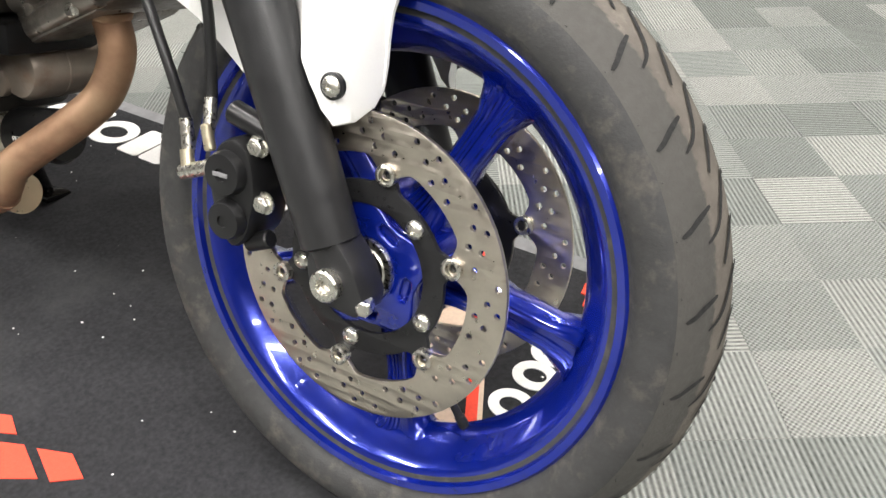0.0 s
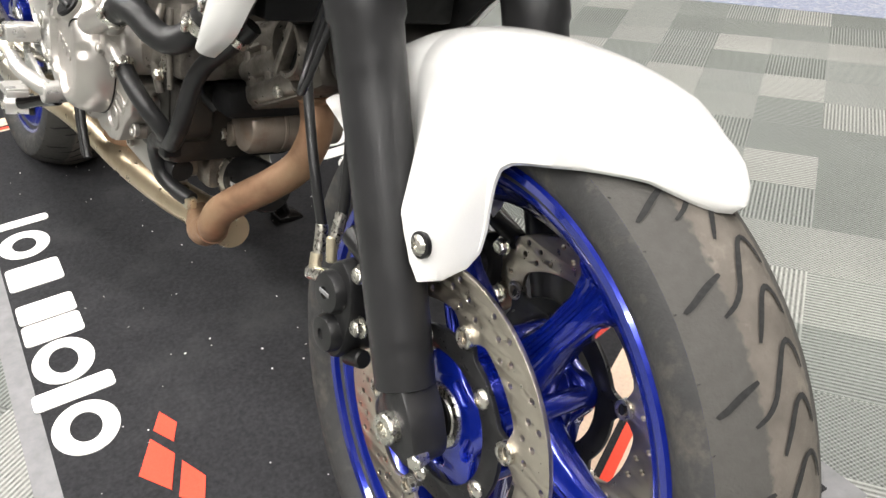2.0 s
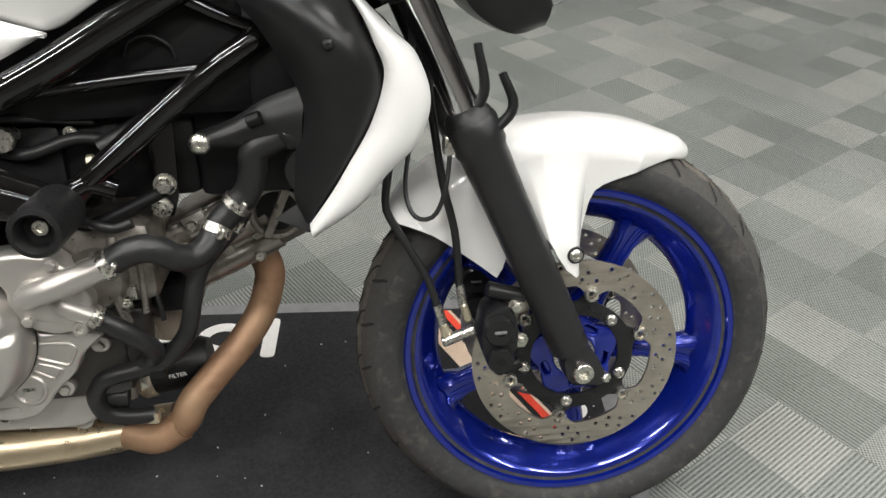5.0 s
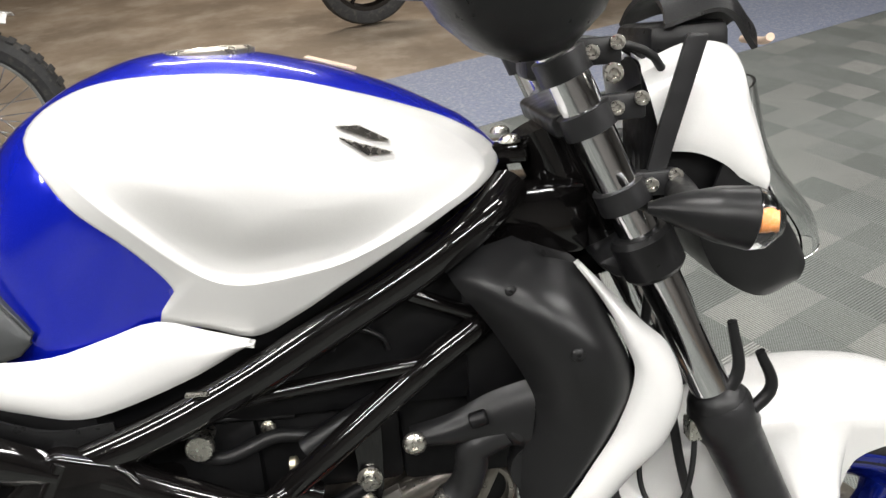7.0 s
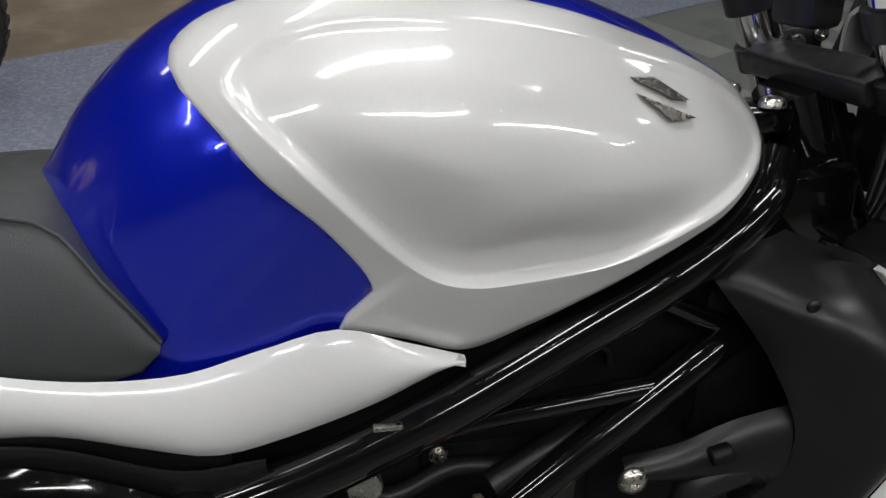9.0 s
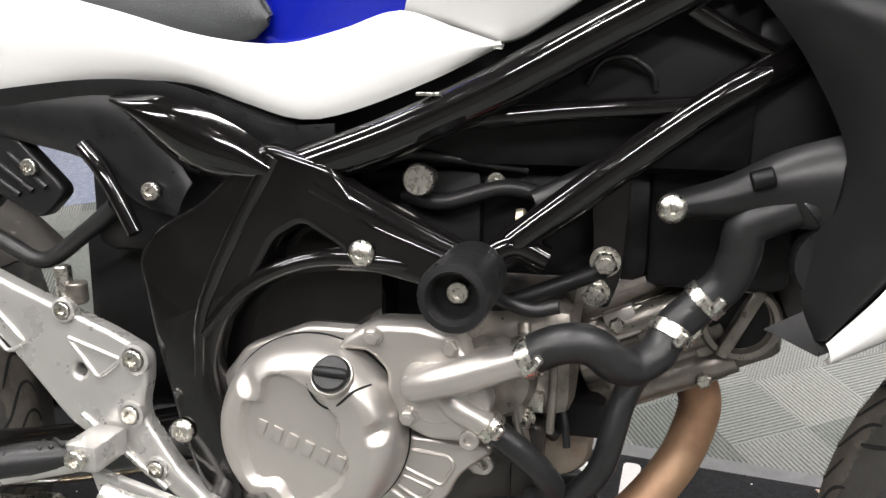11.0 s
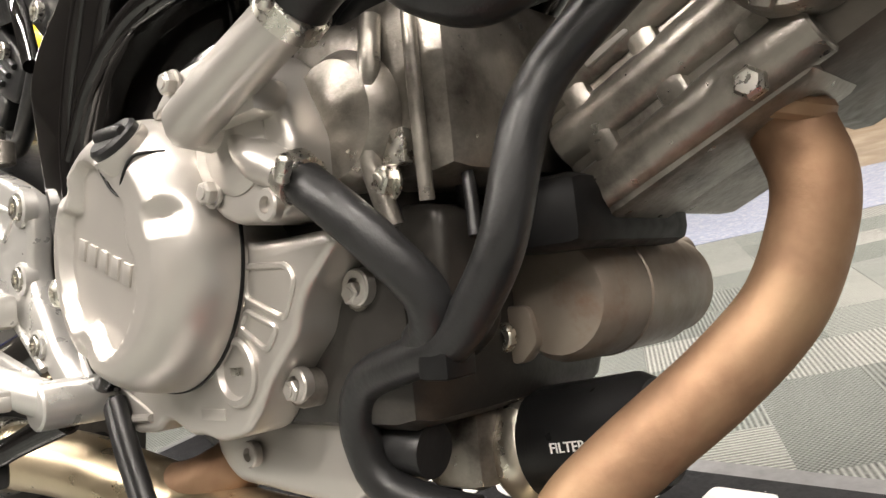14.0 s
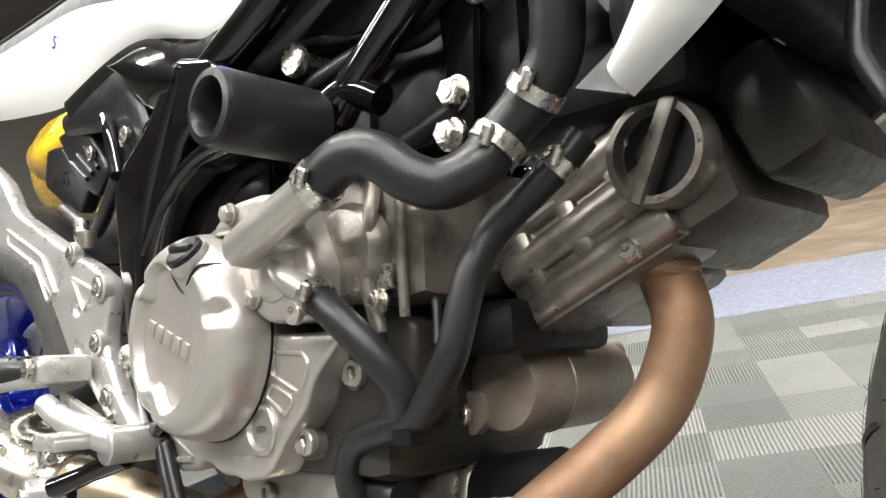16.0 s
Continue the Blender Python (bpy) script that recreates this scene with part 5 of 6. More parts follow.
    # engine wall behind the cover's open edge, shade put into its dark colour
    part("engine_wall", plate(rounded([(-.66, .335), (-.605, .33), (-.56, .36), (-.555, .43), (-.60, .435), (-.63, .40)], .012), -.082, .05, bevel=.006, res=2), CAST_SHADE, bike, "engine wall, darkened for shade")
    # pump housing with its pipe
    pump = [(-.734, .506), (-.728, .516), (-.711, .527), (-.698, .531), (-.66, .532), (-.635, .526), (-.62, .512), (-.606, .491), (-.596, .468), (-.604, .436), (-.61, .431), (-.65, .431), (-.668, .438), (-.681, .452), (-.689, .466), (-.688, .49), (-.705, .507)]
    w = part("water_pump", plate(rounded(pump, .007), -.140, .045, bevel=.006, res=3), CAST, bike, "silver water pump housing")
    part("outlet_pipe", tube([(-.662, -.158, .485), (-.657, -.16, .487), (-.62, -.16, .4995), (-.575, -.158, .5155), (-.572, -.158, .5165), (-.566, -.157, .519)], [.0115, .0145, .015, .0145, .0155, .0155], straight=True, sides=24), CAST, w, "silver cast outlet pipe")
    part("pipe_boss", rod((-.658, -.135, .487), (-.658, -.166, .487), .0155, .0125), CAST, w)
    part("pipe_gusset", block(-.655, -.605, -.155, -.13, .482, .502, .006), CAST, w)
    part("elbow", tube([(-.64, -.132, .474), (-.626, -.137, .463), (-.61, -.138, .455), (-.597, -.138, .448)], [.0145, .013, .0118, .0115], 14, 20), CAST, w)
    part("elbow_boss", lathe([(.03, -.128), (.028, -.141), (.022, -.145), (.001, -.146)], (-.645, 0, .475), 32), CAST, w)
    for x, z, kd in ((-.668, .452, "hex"), (-.614, .437, "socket"), (-.70, .522, "hex"), (-.632, .518, "hex")):
        bolt("pump_bolt", x, -.141, z, .0088, w, CAST, kind=kd)
    part("upper_case", block(-.66, -.53, -.095, .1, .44, .545, .018), CAST_DARK, bike, "cast aluminium upper crankcase")
    part("case_lobe", lathe([(.038, -.09), (.038, -.104), (.032, -.112), (.016, -.115), (.001, -.115)], (-.60, 0, .48), 40), CAST_DARK, bike)
    part("case_rib", tube([(-.575, -.098, .53), (-.572, -.106, .50), (-.578, -.106, .46), (-.572, -.1, .42)], .006, 20, 10), CAST_DARK, bike)
    part("case_rib", tube([(-.55, -.096, .53), (-.548, -.099, .48), (-.55, -.096, .43)], .004, 20, 10), CAST_DARK, bike)
    bolt("case_bolt", -.573, -.099, .443, .0105, bike, kind="hex")
    part("case_clip", block(-.572, -.556, -.103, -.094, .45, .468, .001), STEEL, bike)
    for x, y, z in ((-.61, -.09, .392), (-.658, -.1, .341)):
        bolt("case_bolt", x, y, z, .0105, bike, CAST)


clutch_side()


def front_cylinder():
    """The forward cylinder and its head, lying along the cylinder's slope."""
    m = Matrix.Translation((-.505, .082, .458)) @ pose(0, 0, 0, 0, -24, 0)

    def local(name, bm, mat, label=""):
        bm.transform(m)
        return part(name, bm, mat, bike, label)

    local("front_cylinder", block(-.02, .075, -.085, .075, -.04, .05, .012), CAST_DARK, "cast aluminium front cylinder")
    local("stud_wall", block(-.022, .11, -.0915, -.02, -.042, .058, .006), CAST_DARK, "dull cast cylinder side wall")
    local("cylinder_head", block(.075, .165, -.09, .085, -.04, .052, .014), CAST_MOTTLED, "cast aluminium cylinder head")
    local("valve_cover", block(.172, .225, -.085, .075, -.038, .05, .016), CAST_SHADE, "near-black valve cover")
    for k, (z, r) in enumerate(((.04, .013), (.008, .012), (-.024, .012))):
        local("stud_tube", rod((-.02, -.084, z), (.12, -.088, z), r + .003), CAST_DARK)
    for k in range(3):
        local("head_rib", block(-.004 + k * .046, .014 + k * .046, -.0965, -.08, -.034, .056, .005), CAST_DARK)
    local("cam_cap", lathe([(.037, -.092), (.037, -.107), (.034, -.112), (.029, -.112), (.028, -.1), (.001, -.1)], (.135, 0, .012), 44), CAST_DARK, "round cast cam end cap")
    bm = block(-.006, .006, -.116, -.098, -.036, .036, .003)
    bm.transform(Matrix.Translation((.135, 0, .012)) @ pose(0, 0, 0, 0, 50, 0))
    local("cap_bar", bm, CAST_DARK)
    # dark disc standing for the shade in the cap's recess
    local("cap_shadow", lathe([(.027, -.1), (.027, -.101), (.001, -.101)], (.135, 0, .012), 30), DARK)
    local("plug_well", block(.10, .15, -.075, .06, .05, .075, .008), CAST_DARK)
    local("head_bracket", block(.02, .05, -.1, -.085, .03, .058, .002), CAST)
    for x, z in ((.03, .045), (.085, -.032), (.17, .042)):
        bm = lathe([(.008, -.098), (.008, -.104), (.006, -.106), (.001, -.106)], (x, 0, z), 6)
        local("head_bolt", bm, STEEL)
    for k in range(2):
        p = Vector((-.508 + k * .018, .012 + k * .02, .47))
        part("oil_way_stub", rod(p, p + Vector((.008, -.01, -.032)), .0075), CAST_DARK, bike)
    part("exhaust_flange", lathe([(.027, -.006), (.0295, -.003), (.0295, .003), (.027, .006)], (0, 0, 0), 30, axis="Z"), HEADER, bike).matrix_local = pose(-.423, .034, .461, 4, 20, 0)
    part("flange_stud", rod((-.452, .005, .455), (-.46, .008, .505), .008), CAST_DARK, bike)
    part("port_collar", rod((-.425, .034, .462), (-.437, .036, .505), .029), CAST_DARK, bike)


front_cylinder()


def exhaust():
    head = [(-.432, .03, .485), (-.4212, .034, .463), (-.416, .035, .446), (-.4095, .035, .4217), (-.4138, .033, .395), (-.429, .024, .3587), (-.4575, .003, .3255), (-.495, -.02, .2925), (-.5245, -.035, .264), (-.5385, -.038, .238), (-.56, -.03, .219)]
    e = part("exhaust_header", tube(head, .0212, 60, 28), HEADER, bike, "heat-browned steel exhaust header pipe")
    col = [(-.56, 0, .214), (-.60, -.0, .211), (-.693, -.03, .218), (-.815, -.055, .232), (-.905, -.075, .254), (-.977, -.097, .274), (-1.065, -.122, .284)]
    part("collector_pipe", tube(col, [.027, .028, .029, .0285, .028], 50, 28), COLLECT, bike, "straw-stained collector pipe under the engine")
    part("rear_header", tube([(-.78, -.0, .33), (-.80, -.03, .29), (-.84, -.058, .262), (-.90, -.07, .25)], .022, 30, 24), HEADER, bike, "brown stained rear header pipe")
    part("balance_joint", tube([(-.62, -.018, .214), (-.58, -.034, .212), (-.545, -.036, .23)], .023, 12, 20), HEADER, bike)
    s = part("silencer_pipe", tube([(-1.05, -.119, .283), (-1.14, -.137, .289), (-1.25, -.152, .335), (-1.36, -.163, .385), (-1.55, -.175, .45)], [.0305, .0315, .033, .04, .05], 40, 30), SILENCER, bike, "brushed steel silencer pipe")
    p = Vector((-1.065, -.122, .284))
    d = Vector((-.088, -.025, .010)).normalized()
    part("pipe_clamp", tube([p - d * .012, p - d * .011, p + d * .011, p + d * .012], [.031, .033, .033, .031], straight=True, sides=30), STEEL, s, "steel pipe clamp")
    part("clamp_bolt", rod(p + Vector((-.012, -.022, .026)), p + Vector((.02, -.026, .03)), .0065), STEEL, s)
    part("clamp_ear", block(p.x - .008, p.x + .006, p.y - .03, p.y - .018, p.z + .018, p.z + .042, .002), STEEL, s)
    part("spring", tube([(-1.20, -.185, .345), (-1.16, -.172, .33), (-1.13, -.168, .32)], .0055, 12), STEEL, s)


exhaust()


def hoses():
    big = [(-.567, -.157, .519), (-.545, -.156, .530), (-.526, -.153, .533), (-.511, -.147, .527), (-.497, -.138, .514), (-.482, -.125, .508), (-.463, -.112, .517), (-.451, -.1, .536), (-.434, -.095, .552)]
    h = part("coolant_hose", tube(big, .0163, 60, 24), RUBBER, bike, "thick black rubber coolant hose")
    up = [(-.436, -.095, .55), (-.412, -.095, .575), (-.403, -.1, .60), (-.398, -.104, .625), (-.365, -.108, .643)]
    h2 = part("coolant_hose", tube(up, .0168, 40, 24), RUBBER, bike, "thick black rubber coolant hose")

    def clamp(a, b_, r, parent):
        a, b_ = Vector(a), Vector(b_)
        c = part("hose_clamp", tube([a, a.lerp(b_, .05), a.lerp(b_, .95), b_], [r, r + .0012, r + .0012, r], straight=True, sides=30), STEEL, parent, "bright steel hose clamp")
        q = a.lerp(b_, .5) + Vector((.004, -r - .001, -r * .3))
        part("clamp_screw", rod(q, q + Vector((.008, -.002, .012)), .0042), STEEL, c)

    clamp((-.571, -.157, .517), (-.56, -.157, .5225), .0172, h)
    clamp((-.456, -.105, .527), (-.4505, -.1, .5365), .0172, h)
    clamp((-.43, -.095, .556), (-.4225, -.095, .564), .0176, h2)
    part("joint_sleeve", tube([(-.45, -.099, .537), (-.432, -.095, .554)], .0145, straight=True, sides=24), CAST_DARK, bike)
    oil = [(-.597, -.138, .448), (-.587, -.137, .44), (-.572, -.134, .427), (-.555, -.125, .407), (-.545, -.11, .384), (-.552, -.1, .368), (-.565, -.094, .36)]
    h3 = part("bypass_hose", tube(oil, .0118, 44, 18), RUBBER, bike, "black rubber bypass hose")
    clamp((-.601, -.138, .4515), (-.5925, -.1375, .4445), .0128, h3)
    braid = [(-.425, -.05, .538), (-.4355, -.058, .523), (-.453, -.066, .507), (-.4778, -.08, .4825), (-.4886, -.09, .4603), (-.494, -.095, .4386), (-.5033, -.1, .404), (-.5183, -.1, .382), (-.541, -.098, .361), (-.574, -.095, .352), (-.612, -.09, .3416), (-.63, -.085, .323), (-.634, -.08, .303), (-.626, -.075, .281), (-.60, -.065, .268), (-.575, -.055, .262)]
    part("oil_cooler_hose", tube(braid, .0115, 70, 18), RUBBER, bike, "ribbed black oil cooler hose")
    part("hose_guide", block(-.558, -.538, -.108, -.085, .342, .375, .003), DARK, bike)
    clamp((-.434, -.057, .525), (-.442, -.0605, .517), .0122, bike)
    wire = [(-.578, -.055, .505), (-.566, -.06, .488), (-.553, -.066, .468), (-.54, -.075, .44), (-.535, -.08, .41)]
    part("wiring", tube(wire, .0035, 24), RUBBER, bike)
    part("connector", rod((-.566, -.061, .489), (-.5545, -.066, .471), .0078), MAT_EDGE, bike, "grey wire connector")
    part("wiring_loom", tube([(-.66, -.1, .548), (-.61, -.1, .553), (-.57, -.11, .545), (-.545, -.11, .55)], .006, 24), RUBBER, bike, "black corrugated wiring loom")
    part("wiring_loom", tube([(-.62, -.08, .535), (-.59, -.085, .545), (-.55, -.08, .56), (-.50, -.07, .58)], .008, 24), DARK, bike)


hoses()


def oil_filter():
    f = part("oil_filter", tube([(-.588, .03, .283), (-.584, .03, .284), (-.515, .03, .293), (-.505, .03, .294)], [.034, .035, .035, .03], straight=True, sides=40), PLASTIC, bike, "black oil filter with white print")
    part("mount_ring", tube([(-.607, .03, .281), (-.60, .03, .2815), (-.588, .03, .283), (-.584, .03, .2835)], [.033, .038, .038, .035], straight=True, sides=40), SILENCER, f, "bright steel ring")
    word = text_mesh("FILTER", .0085, .0004)
    word.transform(pose(-.547, -.0058, .29, 90, -7, 0))
    part("print", word, MAT_WHITE, f)
    part("filter_mount", block(-.65, -.60, -.02, .08, .262, .315, .01), CAST_DARK, bike)
    part("pressure_switch", tube([(-.63, -.06, .30), (-.60, -.058, .297)], .016, straight=True, sides=20), RUBBER, bike)
    part("starter_lead", tube([(-.55, -.035, .40), (-.56, -.05, .42), (-.555, -.06, .45)], .006, 12), RUBBER, bike)
    st = part("starter_case", lathe([(.02, .0), (.033, .004), (.038, .012), (.0385, .05), (.0395, .051), (.0395, .055), (.0385, .056), (.0385, .115), (.034, .124), (.034, .146), (.026, .152)], (-.551, 0, .374), 40), STARTER, bike, "dirty pale cylindrical starter motor")
    part("end_knob", rod((-.548, .146, .395), (-.546, .166, .397), .012), STARTER, st)
    part("bracket_ear", plate(rounded([(-.60, .345), (-.575, .336), (-.56, .35), (-.565, .372), (-.59, .372)], .006), -.004, .012, bevel=.002), STARTER, st)
    bolt("starter_bolt", -.583, -.006, .354, .0095, st)
    part("terminal", rod((-.53, .06, .412), (-.525, .055, .43), .008), BRASS, st, "rusty terminal post")
    part("terminal_boot", rod((-.527, .057, .424), (-.52, .05, .448), .011), RUBBER, st)
    part("brass_union", block(-.582, -.566, -.066, -.05, .252, .268, .003), BRASS, bike)
    part("engine_front_mount", block(-.56, -.50, -.04, .09, .40, .44, .01), DARK, bike)


oil_filter()


# ---------- footrests and controls ----------
def footrest_side():
    out = rounded([(-1.32, .70), (-1.221, .648), (-1.171, .598), (-1.037, .541), (-.95, .508), (-.914, .49), (-.915, .465), (-.924, .43), (-.887, .375), (-.848, .342), (-.865, .330), (-.90, .355), (-.94, .385), (-.975, .40), (-1.0, .415), (-1.03, .45), (-1.07, .495), (-1.115, .52), (-1.21, .556), (-1.32, .575)], .014)
    h = part("footrest_hanger", plate(out, -.147, .02, [ring(-.985, .468, .0065, 16), ring(-1.255, .62, .02, 24)], .005, res=3), ALLOY, bike, "silver alloy footrest hanger")
    for loop in ([(-.995, .50), (-.94, .482), (-.965, .462)], [(-1.19, .578), (-1.08, .533), (-1.04, .49), (-1.06, .48), (-1.10, .525), (-1.19, .562)]):
        q = rounded(loop, .006)
        part("hanger_rib", tube([(x, -.1475, z) for x, z in q + q[:1]], .0022, 60, 8), ALLOY, h)
    part("hanger_rib", tube([(-.985, -.147, .425), (-.945, -.149, .395), (-.90, -.149, .36)], .003, 16), ALLOY, h)
    for x, z, r in ((-.926, .484, .0115), (-.933, .43, .01), (-.996, .526, .009), (-.91, .378, .009)):
        part("boss", lathe([(r * 1.3, -.14), (r * 1.3, -.1495), (r, -.1505), (r * .95, -.146), (.001, -.146)], (x, 0, z), 28), ALLOY, h)
        bolt("hanger_bolt", x, -.147, z, r * .85, h)
    part("hanger_nub", rod((-1.002, -.135, .535), (-1.004, -.135, .565), .008), STEEL, h)
    part("hanger_nub", rod((-.99, -.135, .53), (-.99, -.135, .55), .01), CAST_DARK, h)
    part("bolt_cap", rod((-1.255, -.13, .62), (-1.255, -.165, .62), .022), DARK, h)
    # rider's peg
    part("peg_joint", block(-.97, -.935, -.20, -.15, .393, .42, .006), ALLOY, h)
    peg = part("footpeg", rod((-.957, -.185, .402), (-1.044, -.236, .395), .0125, .0115), ALLOY, bike, "alloy footpeg with ribbed black rubber")
    part("peg_rubber", tube([(-.968, -.192, .406), (-1.005, -.214, .406), (-1.042, -.236, .402)], [.0125, .0155, .0145, .012], 14, 20), RUBBER, peg, "ribbed black rubber")
    for k in range(9):
        p = Vector((-.974, -.196, .419)).lerp(Vector((-1.038, -.234, .415)), k / 8)
        part("rubber_rib", rod(p + Vector((-.009, .005, 0)), p + Vector((.009, -.005, 0)), .0022), RUBBER, peg)
    part("feeler_rod", rod((-1.04, -.236, .392), (-1.05, -.242, .345), .0055, sides=6), ALLOY, peg)
    bolt("peg_bolt", -.952, -.202, .408, .0095, peg)
    # brake pedal
    arm = part("brake_pedal", tube([(-.865, -.155, .337), (-.87, -.17, .345), (-.90, -.19, .36), (-.935, -.195, .375)], [.014, .013, .011, .01], 16), ALLOY, bike, "silver alloy brake pedal")
    part("pedal_shield", plate(rounded([(-.965, .385), (-.87, .36), (-.85, .345), (-.865, .335), (-.955, .355)], .006), -.172, .008, bevel=.002), ALLOY, arm)
    part("pedal_pad", block(-.879, -.83, -.226, -.196, .339, .349, .002), ALLOY, arm, "serrated pedal pad")
    for k in range(8):
        part("tooth", block(-.877 + k * .006, -.8735 + k * .006, -.226, -.196, .348, .352, .0008), ALLOY, arm)
    part("pedal_boss", rod((-.862, -.12, .337), (-.862, -.172, .337), .017), ALLOY, arm)
    link = part("brake_linkage", tube([(-.865, -.15, .325), (-.90, -.165, .312), (-.93, -.18, .30), (-.95, -.19, .293)], [.011, .009, .011], 16), FRAME_BLACK, bike, "black linkage with a silver end bobbin")
    part("bobbin", rod((-.945, -.172, .292), (-.952, -.206, .292), .0155), ALLOY, link, "silver turned bobbin")
    bolt("bobbin_bolt", -.952, -.206, .292, .007, link)
    part("bobbin_ring", rod((-.944, -.164, .292), (-.946, -.173, .292), .0175), DARK, link)
    for k in range(2):
        part("drain_tube", tube([(-.85 + k * .012, -.125, .335), (-.83 + k * .014, -.128, .30), (-.80 + k * .012 , -.13, .255)], .006, 12), RUBBER, bike, "black drain tube")
    part("swingarm", tube([(-.87, -.1, .40), (-1.1, -.11, .35), (-1.485, -.115, .305)], [.03, .03, .022], 20, 20), FRAME_BLACK, bike, "black swingarm")
    part("swingarm", tube([(-.87, .1, .40), (-1.1, .11, .35), (-1.485, .115, .305)], [.03, .03, .022], 20, 20), FRAME_BLACK, bike, "black swingarm")
    part("chain_guard", block(-1.2, -.95, .05, .09, .38, .43, .01), PLASTIC, bike)
    part("rear_axle", rod((-1.485, -.14, .305), (-1.485, .14, .305), .013), STEEL, bike)
    part("rear_hugger", strip([(-1.15, -.08, .53), (-1.25, -.085, .60), (-1.40, -.085, .645)], [(-1.15, .08, .53), (-1.25, .085, .60), (-1.40, .085, .645)], .01, .004, 16, 10, (.3, 0, .95)), PLASTIC, bike)
    part("side_stand", tube([(-.80, .13, .30), (-.83, .2, .18), (-.86, .255, .078)], [.014, .012, .012], 12), FRAME_BLACK, bike, "black side stand")
    part("stand_foot", block(-.885, -.835, .235, .285, .068, .08, .003), FRAME_BLACK, bike)


footrest_side()


# ---------- radiator and shrouds ----------
def shrouds():
    rad = part("radiator", block(-.31, -.275, -.115, .115, .575, .79, .006), DARK, bike, "black radiator")
    for sgn in (-1, 1):
        w = (0, sgn, 0)
        # rear edge and front edge of the black plastic shroud, from the top down
        rear = [(-.415, sgn * .085, .818), (-.405, sgn * .112, .80), (-.37, sgn * .128, .75), (-.338, sgn * .13, .68), (-.352, sgn * .12, .62), (-.358, sgn * .118, .575), (-.347, sgn * .125, .54)]
        front = [(-.345, sgn * .085, .836), (-.291, sgn * .122, .812), (-.264, sgn * .148, .757), (-.248, sgn * .152, .705), (-.266, sgn * .15, .655), (-.305, sgn * .148, .595), (-.342, sgn * .14, .545)]
        ridge = [(-.38, sgn * .095, .83), (-.345, sgn * .158, .80), (-.306, sgn * .182, .75), (-.292, sgn * .172, .69), (-.305, sgn * .158, .64), (-.33, sgn * .146, .585), (-.345, sgn * .134, .543)]
        s = part("radiator_shroud", strip(rear, front, 0, .004, 44, 16, w, .7, mid=ridge), PLASTIC_GREY, bike, "satin black plastic radiator shroud")
        if sgn < 0:
            for x, y, z, r in ((-.354, -.092, .822, .011), (-.358, -.15, .803, .0055), (-.306, -.182, .749, .0065)):
                bolt("shroud_bolt", x, y, z, r, s, STEEL if r > .01 else PLASTIC, kind="dome")
        inner = [(-.294, sgn * .122, .815), (-.27, sgn * .148, .777), (-.257, sgn * .155, .745), (-.248, sgn * .157, .712), (-.265, sgn * .155, .66), (-.293, sgn * .153, .614), (-.315, sgn * .15, .58), (-.342, sgn * .141, .543)]
        outer = [(-.29, sgn * .122, .818), (-.235, sgn * .138, .757), (-.21, sgn * .14, .73), (-.196, sgn * .14, .68), (-.212, sgn * .14, .632), (-.247, sgn * .14, .598), (-.285, sgn * .138, .558), (-.338, sgn * .134, .525)]
        part("shroud_blade", strip(inner, outer, .016, .004, 44, 12, w, .6), WHITE, s, "pearl white shroud blade")
        part("shroud_back", strip([(q[0] - .006, q[1] - sgn * .004, q[2] + .004) for q in outer], [(q[0] - .045, sgn * .118, q[2] + .02) for q in outer], 0, .003, 30, 4, w), PLASTIC, s)
        # lower plastic arm back to the engine bolt
        arm_a = [(-.335, sgn * .115, .70), (-.38, sgn * .108, .685), (-.42, sgn * .10, .663), (-.462, sgn * .09, .648)]
        arm_b = [(-.345, sgn * .118, .625), (-.39, sgn * .108, .628), (-.43, sgn * .10, .628), (-.462, sgn * .09, .624)]
        part("shroud_arm", strip(arm_a, arm_b, .014, .004, 24, 10, w, .7), PLASTIC_GREY, s, "black plastic lower shroud arm")
        if sgn < 0:
            bolt("arm_bolt", -.458, -.106, .637, .0125, s, kind="dome", label="domed silver bolt")
            part("arm_slot", rod((-.402, -.121, .662), (-.385, -.122, .667), .008), DARK, s)
        # added dark filler that closes the view behind the shroud
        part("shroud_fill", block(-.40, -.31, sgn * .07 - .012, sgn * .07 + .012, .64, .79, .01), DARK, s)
    part("radiator_cap_hose", tube([(-.36, -.108, .64), (-.34, -.105, .655), (-.31, -.1, .66)], .019, 12, 20), RUBBER, bike)
    part("horn", lathe([(.03, -.12), (.032, -.105), (.028, -.09)], (-.335, 0, .60), 28), PLASTIC, bike)


shrouds()


